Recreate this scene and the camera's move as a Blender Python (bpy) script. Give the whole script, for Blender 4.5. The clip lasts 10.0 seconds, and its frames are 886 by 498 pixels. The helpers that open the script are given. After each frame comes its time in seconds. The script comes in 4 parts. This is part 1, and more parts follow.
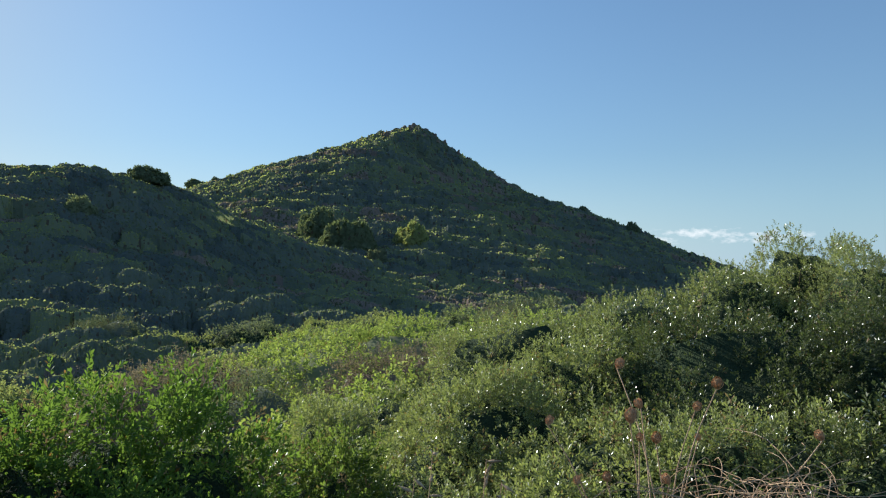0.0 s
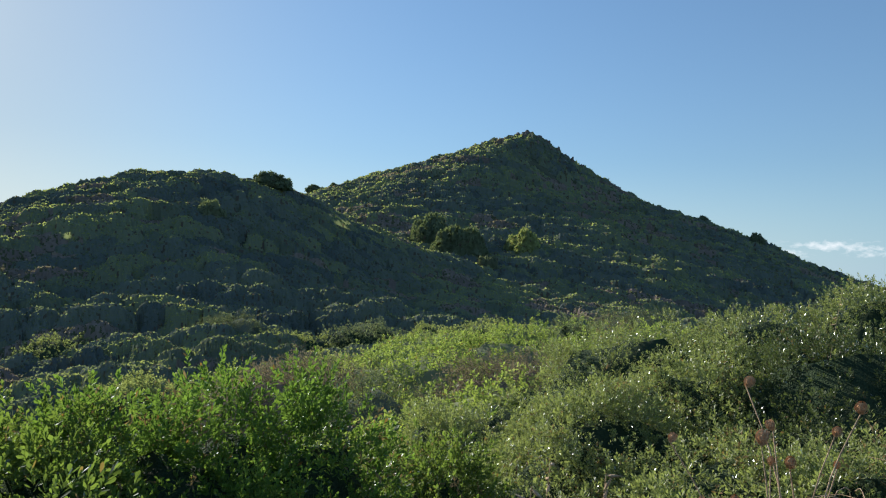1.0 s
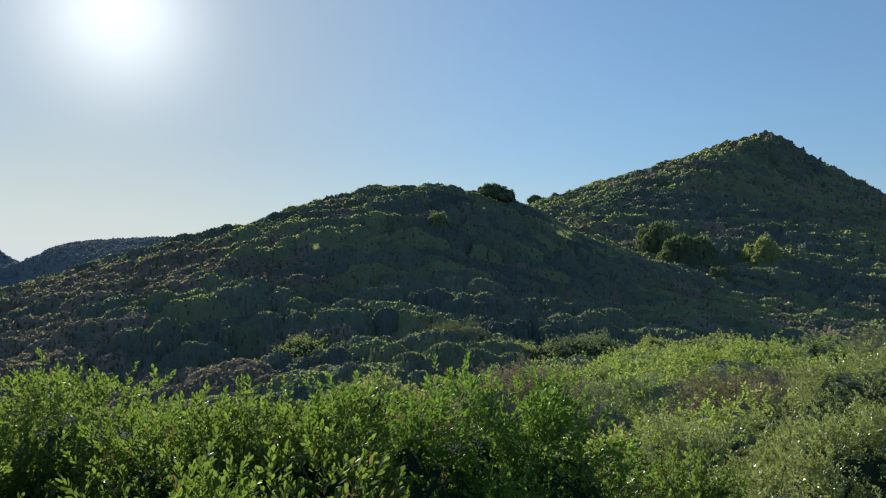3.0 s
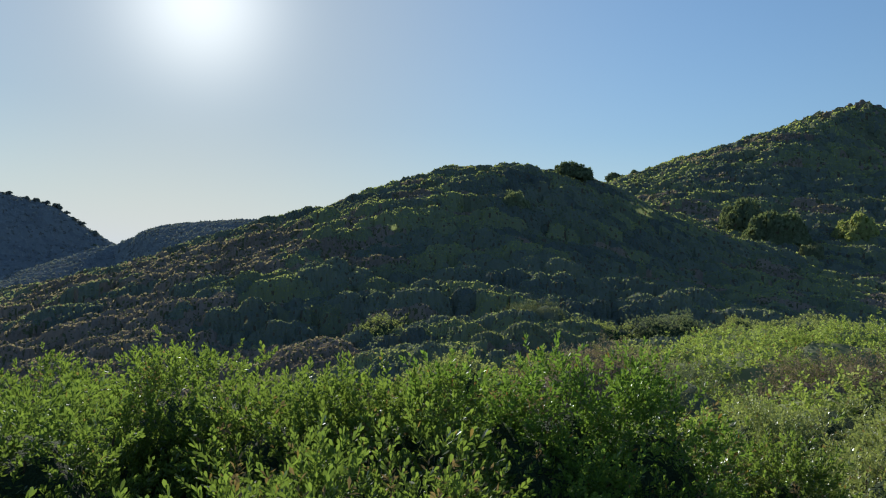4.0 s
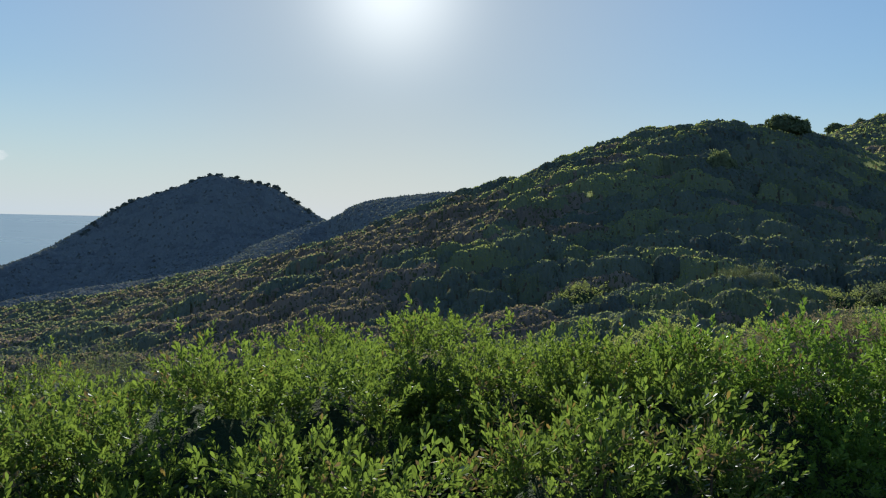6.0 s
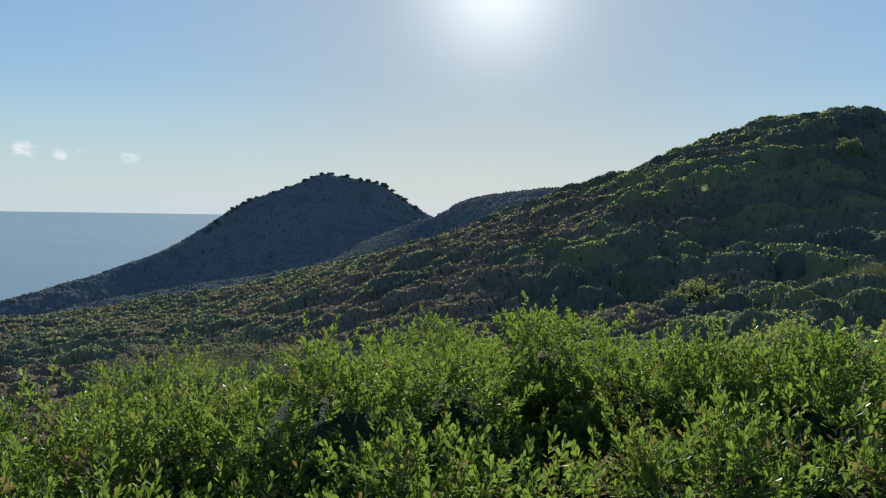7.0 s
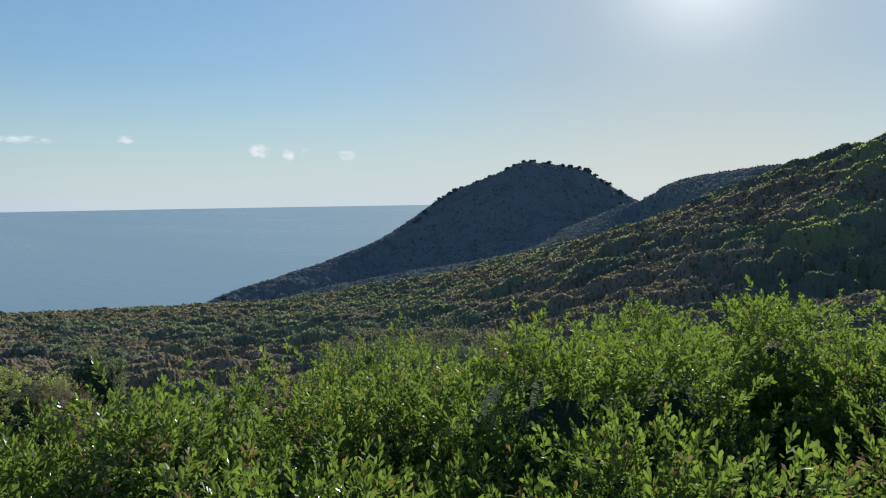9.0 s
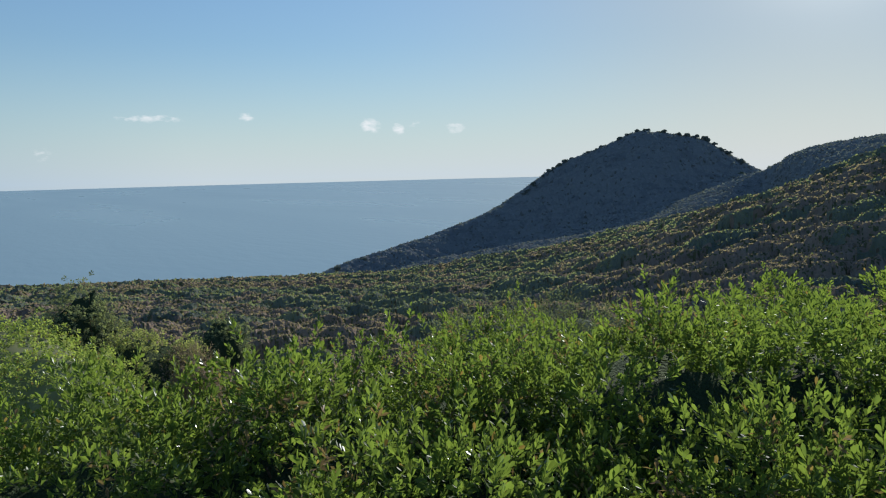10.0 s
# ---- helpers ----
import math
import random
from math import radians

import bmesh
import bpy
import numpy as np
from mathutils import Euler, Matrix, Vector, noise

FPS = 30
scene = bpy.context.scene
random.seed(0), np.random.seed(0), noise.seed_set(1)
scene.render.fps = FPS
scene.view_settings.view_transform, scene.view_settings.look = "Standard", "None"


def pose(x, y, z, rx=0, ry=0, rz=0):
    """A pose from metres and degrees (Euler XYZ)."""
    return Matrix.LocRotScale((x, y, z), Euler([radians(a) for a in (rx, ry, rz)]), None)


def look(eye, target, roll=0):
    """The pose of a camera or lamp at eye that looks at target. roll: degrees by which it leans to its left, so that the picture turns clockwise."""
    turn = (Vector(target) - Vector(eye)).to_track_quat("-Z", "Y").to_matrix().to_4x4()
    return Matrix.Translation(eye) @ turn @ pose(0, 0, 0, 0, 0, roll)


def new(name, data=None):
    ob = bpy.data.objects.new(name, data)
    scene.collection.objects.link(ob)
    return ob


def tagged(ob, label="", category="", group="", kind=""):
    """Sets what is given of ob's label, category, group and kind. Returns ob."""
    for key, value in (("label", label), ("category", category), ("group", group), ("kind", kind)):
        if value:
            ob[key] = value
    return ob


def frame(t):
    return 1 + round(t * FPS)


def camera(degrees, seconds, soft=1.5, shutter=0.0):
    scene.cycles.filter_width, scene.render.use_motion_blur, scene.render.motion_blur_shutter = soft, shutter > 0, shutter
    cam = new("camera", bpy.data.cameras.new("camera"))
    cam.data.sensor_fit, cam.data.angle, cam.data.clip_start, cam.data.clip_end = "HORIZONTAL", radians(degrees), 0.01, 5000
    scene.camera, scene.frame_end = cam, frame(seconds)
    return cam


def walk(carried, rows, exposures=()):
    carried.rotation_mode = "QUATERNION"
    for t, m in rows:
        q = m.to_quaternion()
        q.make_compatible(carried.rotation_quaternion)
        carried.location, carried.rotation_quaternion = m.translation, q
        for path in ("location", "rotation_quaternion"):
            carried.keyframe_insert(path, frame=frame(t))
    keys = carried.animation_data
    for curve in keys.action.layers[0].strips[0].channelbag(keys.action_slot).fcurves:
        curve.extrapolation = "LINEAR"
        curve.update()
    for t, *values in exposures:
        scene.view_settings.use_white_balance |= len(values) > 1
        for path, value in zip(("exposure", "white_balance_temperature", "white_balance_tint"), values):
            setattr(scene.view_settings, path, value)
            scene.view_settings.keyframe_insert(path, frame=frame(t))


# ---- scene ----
cam = camera(62.97, 10.0, 1.1)
# seconds, x, y, z, yaw, pitch, roll
ROWS = [
    (0.0, -0.003, 0.002, 1.600, -24.67, 2.51, -1.00),
    (0.5, -0.016, 0.006, 1.599, -20.13, 2.57, -1.75),
    (1.0, -0.027, 0.010, 1.599, -15.98, 2.78, -2.62),
    (1.5, -0.044, 0.009, 1.603, -11.41, 3.20, -3.33),
    (2.0, -0.059, 0.007, 1.602, -7.33, 3.45, -3.68),
    (2.5, -0.072, 0.003, 1.602, -2.44, 3.25, -3.60),
    (4.0, -0.140, -0.074, 1.602, 7.43, 0.70, -3.19),
    (4.5, -0.163, -0.112, 1.601, 11.17, -0.31, -3.05),
    (5.0, -0.187, -0.150, 1.601, 14.88, -1.41, -2.63),
    (5.5, -0.220, -0.201, 1.602, 18.30, -2.11, -2.04),
    (6.0, -0.255, -0.250, 1.605, 22.63, -2.39, -1.40),
    (7.5, -0.320, -0.240, 1.605, 34.73, -3.09, -0.59),
    (8.0, -0.328, -0.233, 1.602, 38.41, -3.27, 0.16),
    (8.5, -0.335, -0.230, 1.598, 42.53, -3.55, 0.63),
    (9.0, -0.341, -0.227, 1.593, 46.87, -3.90, 0.89),
    (9.5, -0.368, -0.231, 1.583, 51.05, -4.65, 1.49),
    (10.0, -0.391, -0.243, 1.573, 55.42, -5.91, 1.46),
]
EXPOSURE = 0.3
walk(cam, [(t, pose(x, y, z, 90 + pitch, roll, yaw)) for t, x, y, z, yaw, pitch, roll in ROWS], [(0.0, EXPOSURE + 0.3, 6150, 10), (2.5, EXPOSURE + 0.12, 6150, 10), (5.0, EXPOSURE, 6150, 10), (10.0, EXPOSURE, 6150, 10)])

SUN_AZ, SUN_EL, SEA = -27.1, 17.7, -32.0


def bearing(az, d, z=0.0):
    """A place at d metres, az degrees to the right of north (y)."""
    return Vector((d * math.sin(radians(az)), d * math.cos(radians(az)), z))


def toward(az, el):
    return Vector((math.sin(radians(az)) * math.cos(radians(el)), math.cos(radians(az)) * math.cos(radians(el)), math.sin(radians(el))))


# ---- sky and sun ----
CLOUDS = ((-77.0, 4.5, 3.4, 0.36, 0.9), (-70.4, 4.6, 0.8, 0.5, 0.75), (-61.0, 3.9, 1.0, 0.75, 1.15), (-58.8, 3.6, 0.6, 0.65, 1.1), (-57.5, 3.8, 0.7, 0.5, 0.6), (-54.4, 3.6, 0.95, 0.6, 0.9),
          (-84.2, 2.0, 0.9, 0.6, 0.6), (44.2, 3.9, 4.6, 0.62, 0.8), (40.5, 3.3, 3.0, 0.6, 0.75), (48.5, 3.6, 5.0, 0.7, 0.8))
world = bpy.data.worlds.new("sky")
scene.world = world
world.use_nodes = True
wn, wl = world.node_tree.nodes, world.node_tree.links
wn.clear()


def wnode(kind, **values):
    n = wn.new(kind)
    for k, v in values.items():
        setattr(n, k, v)
    return n


def wmath(op, a, b=None, clamp=False):
    n = wnode("ShaderNodeMath", operation=op, use_clamp=clamp)
    for i, v in enumerate((a, b)):
        if v is None:
            continue
        if isinstance(v, (int, float)):
            n.inputs[i].default_value = v
        else:
            wl.new(v, n.inputs[i])
    return n.outputs[0]


def wdot(direction, v):
    n = wnode("ShaderNodeVectorMath", operation="DOT_PRODUCT")
    wl.new(direction, n.inputs[0])
    n.inputs[1].default_value = v
    return n.outputs["Value"]


def wmix(fac, a, b, blend="MIX"):
    n = wnode("ShaderNodeMix", data_type="RGBA", blend_type=blend)
    for i, v in ((0, fac), (6, a), (7, b)):
        if isinstance(v, (int, float)):
            n.inputs[i].default_value = v
        elif isinstance(v, tuple):
            n.inputs[i].default_value = (*v, 1)
        else:
            wl.new(v, n.inputs[i])
    return n.outputs[2]


sky = wnode("ShaderNodeTexSky", sky_type="NISHITA")
sky.sun_disc = False
sky.sun_elevation, sky.sun_rotation = radians(SUN_EL), radians(SUN_AZ)
sky.altitude, sky.air_density, sky.dust_density, sky.ozone_density = 30, 1.0, 0.15, 2.0
way = wnode("ShaderNodeTexCoord").outputs["Generated"]
split = wnode("ShaderNodeSeparateXYZ")
wl.new(way, split.inputs[0])
height = split.outputs["Z"]
sunward = wmath("MAXIMUM", wdot(way, toward(SUN_AZ, SUN_EL)), 0.0)
bright = wnode("ShaderNodeRGBToBW")
wl.new(sky.outputs[0], bright.inputs[0])
soft_sky = wnode("ShaderNodeVectorMath", operation="SCALE")
wl.new(sky.outputs[0], soft_sky.inputs[0])
wl.new(wmath("DIVIDE", 1.0, wmath("ADD", 1.0, wmath("MULTIPLY", bright.outputs[0], 0.14))), soft_sky.inputs["Scale"])
colour = wmix(1.0, soft_sky.outputs[0], (0.92, 1.0, 1.03), "MULTIPLY")
# thin haze low over the sea, and small fair-weather clouds in it
wisp = wnode("ShaderNodeTexNoise")
wisp.inputs["Scale"].default_value, wisp.inputs["Detail"].default_value, wisp.inputs["Roughness"].default_value = 70.0, 6.0, 0.62
stretch = wnode("ShaderNodeVectorMath", operation="MULTIPLY")
wl.new(way, stretch.inputs[0])
stretch.inputs[1].default_value = (1.0, 1.0, 2.2)
wl.new(stretch.outputs[0], wisp.inputs["Vector"])
ragged = wmath("MULTIPLY", wmath("SUBTRACT", wisp.outputs["Fac"], 0.5), 2.6)
low = wmath("SUBTRACT", 1.0, wmath("MULTIPLY", wmath("ABSOLUTE", height), 5.6), True)
colour = wmix(wmath("MULTIPLY", wmath("POWER", sunward, 14.0), 0.75), colour, (2.4, 2.8, 3.05))
veil = wmath("MULTIPLY", wmath("SUBTRACT", sunward, 0.2), 2.2, True)
haze = wmix(veil, (1.9, 2.9, 4.0), (3.65, 4.25, 4.70))
haze = wmix(wmath("POWER", sunward, 28.0), haze, (4.9, 4.6, 4.0))
colour = wmix(wmath("MULTIPLY", wmath("POWER", low, 1.5), 0.85), colour, haze)
cloud = None
turn_deg = wmath("MULTIPLY", wmath("ARCTAN2", split.outputs["X"], split.outputs["Y"]), 180 / math.pi)
rise_deg = wmath("MULTIPLY", wmath("ARCSINE", height), 180 / math.pi)
# azimuth, elevation, half width, half height, density
for az, el, wide, tall, density in CLOUDS:
    across = wmath("POWER", wmath("ABSOLUTE", wmath("DIVIDE", wmath("SUBTRACT", turn_deg, az), wide)), 2.0)
    upward = wmath("POWER", wmath("ABSOLUTE", wmath("DIVIDE", wmath("SUBTRACT", rise_deg, el), tall)), 2.0)
    near = wmath("MULTIPLY", wmath("SUBTRACT", 1.0, wmath("ADD", across, upward), True), density)
    cloud = near if cloud is None else wmath("MAXIMUM", cloud, near)
torn = wmath("MULTIPLY", wmath("SUBTRACT", wmath("ADD", cloud, ragged), 0.42), 1.1, True)
torn = wmath("MULTIPLY", wmath("MULTIPLY", torn, wmath("MULTIPLY", cloud, 2.0, True)), 0.85)
colour = wmix(torn, colour, (5.4, 5.45, 5.4))
# bright air round the sun
glow = wmath("ADD", wmath("MULTIPLY", wmath("POWER", sunward, 260.0), 3.2), wmath("MULTIPLY", wmath("POWER", sunward, 60.0), 0.5))
glow_rgb = wnode("ShaderNodeVectorMath", operation="SCALE")
glow_rgb.inputs[0].default_value = (1.0, 0.95, 0.84)
wl.new(glow, glow_rgb.inputs["Scale"])
colour = wmix(1.0, colour, glow_rgb.outputs[0], "ADD")
back = wnode("ShaderNodeBackground")
wl.new(colour, back.inputs["Color"])
back.inputs["Strength"].default_value = 0.13
wl.new(back.outputs[0], wnode("ShaderNodeOutputWorld").inputs[0])

sun = new("sun", bpy.data.lights.new("sun", "SUN"))
sun.data.energy, sun.data.angle, sun.data.color = 5.0, radians(0.5), (1.0, 0.91, 0.77)
sun.matrix_world = look((0, 0, 0), -toward(SUN_AZ, SUN_EL))


# ---- materials ----
def material(name):
    m = bpy.data.materials.new(name)
    m.use_nodes = True
    m.node_tree.nodes.clear()
    nodes, links = m.node_tree.nodes, m.node_tree.links

    def add(kind, wires=None, **values):
        n = nodes.new(kind)
        for k, v in values.items():
            setattr(n, k, v)
        for k, v in (wires or {}).items():
            if isinstance(v, bpy.types.NodeSocket):
                links.new(v, n.inputs[k])
            else:
                n.inputs[k].default_value = v
        return n
    return m, add


def mixed(add, fac, a, b, blend="MIX"):
    rgba = [(*v, 1) if isinstance(v, tuple) and len(v) == 3 else v for v in (a, b)]
    return add("ShaderNodeMix", {0: fac, 6: rgba[0], 7: rgba[1]}, data_type="RGBA", blend_type=blend).outputs[2]


def leaf_material(name, dark, light, dry, patch=0.35, through_light=0.45, gloss=0.35, rough=0.38, dryness=0.05, apart=0.75):
    """Leaves: two greens mixed leaf by leaf, paler in drifts, a few of them dry; light comes through them."""
    m, add = material(name)
    geo = add("ShaderNodeNewGeometry")
    co = add("ShaderNodeTexCoord")
    drift = add("ShaderNodeTexNoise", {"Vector": co.outputs["Object"], "Scale": patch, "Detail": 3.0})
    each = geo.outputs["Random Per Island"]
    amount = add("ShaderNodeMath", {0: add("ShaderNodeMath", {0: each, 1: apart}, operation="MULTIPLY").outputs[0],
                                    1: add("ShaderNodeMath", {0: drift.outputs["Fac"], 1: 1.2 - apart}, operation="MULTIPLY").outputs[0]}, operation="ADD").outputs[0]
    amount = add("ShaderNodeMath", {0: amount, 1: add("ShaderNodeAttribute", attribute_name="tone").outputs["Fac"]}, operation="ADD").outputs[0]
    one = add("ShaderNodeObjectInfo").outputs["Random"]
    amount = add("ShaderNodeMath", {0: amount, 1: add("ShaderNodeMath", {0: one, 1: -0.25}, operation="MULTIPLY_ADD").outputs[0]}, operation="ADD", use_clamp=True).outputs[0]
    green = mixed(add, amount, dark, light)
    scattered = add("ShaderNodeMath", {0: add("ShaderNodeMath", {0: each, 1: 7.31}, operation="MULTIPLY").outputs[0]}, operation="FRACT").outputs[0]
    green = mixed(add, add("ShaderNodeMath", {0: scattered, 1: dryness}, operation="LESS_THAN").outputs[0], green, dry)
    lit = mixed(add, 1.0, green, (1.15, 1.25, 0.72), "MULTIPLY")
    body = add("ShaderNodeMixShader", {0: through_light, 1: add("ShaderNodeBsdfDiffuse", {"Color": green}).outputs[0],
                                       2: add("ShaderNodeBsdfTranslucent", {"Color": lit}).outputs[0]}).outputs[0]
    shine = add("ShaderNodeBsdfGlossy", {"Color": (0.9, 0.95, 1, 1), "Roughness": rough}).outputs[0]
    fac = add("ShaderNodeMath", {0: add("ShaderNodeFresnel", {"IOR": 1.45}).outputs[0], 1: gloss}, operation="MULTIPLY").outputs[0]
    add("ShaderNodeOutputMaterial", {0: add("ShaderNodeMixShader", {0: fac, 1: body, 2: shine}).outputs[0]})
    return m


def rough_material(name, a, b, scale, rough=0.9, bump=0.4, fine=8.0):
    """Bark, soil, rock and dry stems: two tones at two scales, with relief."""
    m, add = material(name)
    co = add("ShaderNodeTexCoord").outputs["Object"]
    big = add("ShaderNodeTexNoise", {"Vector": co, "Scale": scale, "Detail": 5.0})
    small = add("ShaderNodeTexNoise", {"Vector": co, "Scale": scale * fine, "Detail": 4.0})
    fac = add("ShaderNodeMath", {0: add("ShaderNodeMath", {0: big.outputs["Fac"], 1: 0.6}, operation="MULTIPLY").outputs[0],
                                 1: add("ShaderNodeMath", {0: small.outputs["Fac"], 1: 0.4}, operation="MULTIPLY").outputs[0]}, operation="ADD").outputs[0]
    steep = add("ShaderNodeMapRange", {0: fac, 1: 0.35, 2: 0.65}).outputs[0]
    normal = add("ShaderNodeBump", {"Height": fac, "Strength": bump, "Distance": 0.1}).outputs[0]
    p = add("ShaderNodeBsdfPrincipled", {"Base Color": mixed(add, steep, a, b), "Roughness": rough, "Normal": normal, "Specular IOR Level": 0.12})
    add("ShaderNodeOutputMaterial", {0: p.outputs[0]})
    return m


LENTISK = leaf_material("lentisk_leaves", (0.038, 0.072, 0.036), (0.150, 0.202, 0.050), (0.20, 0.14, 0.06), 4.0, 0.66, 0.13, 0.42, 0.012)
# Same plant as LENTISK; darker low tones stand in for the mound's own shade.
LENTISK_SHADED = leaf_material("shade_toned_lentisk_leaves", (0.024, 0.052, 0.032), (0.150, 0.230, 0.050), (0.20, 0.12, 0.05), 4.0, 0.56, 0.13, 0.42, 0.010)
OLIVE = leaf_material("phillyrea_leaves", (0.030, 0.052, 0.022), (0.280, 0.308, 0.128), (0.26, 0.18, 0.09), 3.5, 0.48, 0.3, 0.36, 0.02)
# Darker copy of OLIVE: the shade on the bank's right side, as colour.
OLIVE_SHADED = leaf_material("shade_toned_phillyrea_leaves", (0.018, 0.036, 0.018), (0.105, 0.130, 0.050), (0.22, 0.15, 0.08), 3.5, 0.40, 0.3, 0.36, 0.02)
DRY_TWIG = leaf_material("dry_heath_twigs", (0.120, 0.092, 0.080), (0.270, 0.215, 0.185), (0.12, 0.13, 0.06), 2.5, 0.35, 0.0, 0.6, 0.15)
# Lit copy of the scrub leaves: sunlight on the hollow put into the colour.
SCRUB_LIT = leaf_material("sun_toned_scrub_leaves", (0.075, 0.115, 0.030), (0.320, 0.380, 0.110), (0.22, 0.16, 0.08), 0.5, 0.52, 0.1, 0.5, 0.04)
# Slope scrub tones are raised towards blue to imitate haze and glare.
SCRUB = leaf_material("scrub_leaves", (0.124, 0.148, 0.100), (0.325, 0.350, 0.152), (0.22, 0.17, 0.12), 0.16, 0.50, 0.0, 0.5, 0.04, 0.45)
SCRUB_DARK = leaf_material("dark_scrub_leaves", (0.102, 0.122, 0.104), (0.218, 0.246, 0.150), (0.18, 0.14, 0.10), 0.16, 0.48, 0.0, 0.5, 0.04, 0.45)
GREY = leaf_material("grey_leaves", (0.065, 0.085, 0.050), (0.170, 0.190, 0.115), (0.22, 0.16, 0.10), 0.5, 0.40, 0.08, 0.5, 0.06)
DRY = leaf_material("dry_heath_leaves", (0.195, 0.158, 0.136), (0.295, 0.238, 0.200), (0.14, 0.16, 0.09), 0.5, 0.42, 0.0, 0.6, 0.15, 0.45)
# Far scrub: distance haze is painted into the colour, paler and bluer.
FAR_HAZED = leaf_material("hazed_far_scrub_leaves", (0.158, 0.176, 0.198), (0.250, 0.268, 0.280), (0.16, 0.15, 0.14), 0.05, 0.15, 0.0, 0.5, 0.0, 0.3)
# Needles brightened and greyed, distance haze put into their colour.
PINE = leaf_material("hazed_pine_needles", (0.095, 0.112, 0.116), (0.165, 0.185, 0.175), (0.10, 0.08, 0.05), 0.3, 0.25, 0.0, 0.5, 0.03)
WITHERED = leaf_material("withered_leaves", (0.13, 0.085, 0.045), (0.27, 0.19, 0.11), (0.07, 0.09, 0.03), 2.0, 0.4, 0.05, 0.6, 0.2)
# Insides of the slope scrub carry the same painted haze, lifting shaded sides.
SCRUB_IN = leaf_material("scrub_inside", (0.134, 0.162, 0.141), (0.258, 0.286, 0.183), (0.16, 0.13, 0.10), 0.6, 0.46, 0.0, 0.5, 0.05, 0.25)
SCRUB_DARK_IN = leaf_material("dark_scrub_inside", (0.120, 0.146, 0.144), (0.198, 0.226, 0.183), (0.14, 0.12, 0.09), 0.6, 0.42, 0.0, 0.5, 0.05, 0.25)
DRY_IN = leaf_material("dry_heath_inside", (0.190, 0.156, 0.132), (0.290, 0.236, 0.196), (0.12, 0.13, 0.07), 0.6, 0.34, 0.0, 0.5, 0.2, 0.25)
# Inside of the far scrub, with the same haze in its colour.
FAR_IN_HAZED = leaf_material("hazed_far_scrub_inside", (0.158, 0.174, 0.194), (0.225, 0.242, 0.252), (0.14, 0.14, 0.13), 0.1, 0.25, 0.0, 0.5, 0.03, 0.25)
TREE = leaf_material("tree_leaves", (0.070, 0.090, 0.072), (0.165, 0.195, 0.115), (0.14, 0.11, 0.08), 0.3, 0.40, 0.0, 0.5, 0.02, 0.5)
# Dark colour of the inner shells: the shade seen between the leaves.
CORE = rough_material("inner_shade_shell", (0.030, 0.054, 0.030), (0.062, 0.088, 0.044), 14.0, 1.0, 0.8)
BARK = rough_material("grey_brown_bark", (0.07, 0.05, 0.035), (0.16, 0.12, 0.085), 18.0, 0.9, 0.6)
STALK = rough_material("dry_tan_stem", (0.34, 0.22, 0.13), (0.55, 0.42, 0.28), 30.0, 0.8, 0.3)
UMBEL = rough_material("dry_rust_seed_head", (0.52, 0.27, 0.13), (0.80, 0.53, 0.31), 60.0, 0.9, 0.5)
SOIL = rough_material("leaf_litter_soil", (0.060, 0.070, 0.040), (0.125, 0.125, 0.075), 0.6, 1.0, 0.5, 14.0)
ROCK = rough_material("weathered_rock", (0.11, 0.085, 0.065), (0.22, 0.18, 0.14), 0.5, 0.95, 0.8, 6.0)


def water_material():
    m, add = material("sea_water")
    co = add("ShaderNodeTexCoord").outputs["Object"]
    swell = add("ShaderNodeTexNoise", {"Vector": add("ShaderNodeMapping", {"Vector": co, "Rotation": (0, 0, 0.5), "Scale": (0.05, 0.16, 1)}).outputs[0], "Scale": 1.0, "Detail": 6.0})
    lanes = add("ShaderNodeTexNoise", {"Vector": add("ShaderNodeMapping", {"Vector": co, "Rotation": (0, 0, 1.0), "Scale": (0.0012, 0.008, 1)}).outputs[0], "Scale": 1.0, "Detail": 4.0})
    normal = add("ShaderNodeBump", {"Height": swell.outputs["Fac"], "Strength": 0.25, "Distance": 1.0}).outputs[0]
    rough = add("ShaderNodeMapRange", {0: lanes.outputs["Fac"], 1: 0.3, 2: 0.7, 3: 0.26, 4: 0.32}).outputs[0]
    p = add("ShaderNodeBsdfPrincipled", {"Base Color": mixed(add, lanes.outputs["Fac"], (0.150, 0.250, 0.315), (0.215, 0.310, 0.365)), "Roughness": rough, "IOR": 1.33, "Normal": normal})
    add("ShaderNodeOutputMaterial", {0: p.outputs[0]})
    return m


WATER = water_material()


# ---- mesh helpers ----
def mesh_of(name, verts, groups, mat, smooth=False):
    """A mesh from arrays: verts (n, 3), groups: face arrays (m, 3) or (m, 4)."""
    me = bpy.data.meshes.new(name)
    groups = [np.asarray(g, dtype=np.int32) for g in groups if len(g)]
    loops = np.concatenate([g.ravel() for g in groups])
    counts = np.concatenate([np.full(len(g), g.shape[1], dtype=np.int32) for g in groups])
    starts = np.concatenate([[0], np.cumsum(counts)[:-1]]).astype(np.int32)
    me.vertices.add(len(verts))
    me.vertices.foreach_set("co", np.asarray(verts, dtype=np.float32).ravel())
    me.loops.add(len(loops))
    me.loops.foreach_set("vertex_index", loops)
    me.polygons.add(len(counts))
    me.polygons.foreach_set("loop_start", starts)
    me.polygons.foreach_set("loop_total", counts)
    me.polygons.foreach_set("use_smooth", np.full(len(counts), smooth))
    me.update(calc_edges=True)
    me.validate()
    me.materials.append(mat)
    return me


def part(name, me, parent, label="", kind=""):
    ob = new(name, me)
    ob.parent = parent
    return tagged(ob, label, kind=kind)


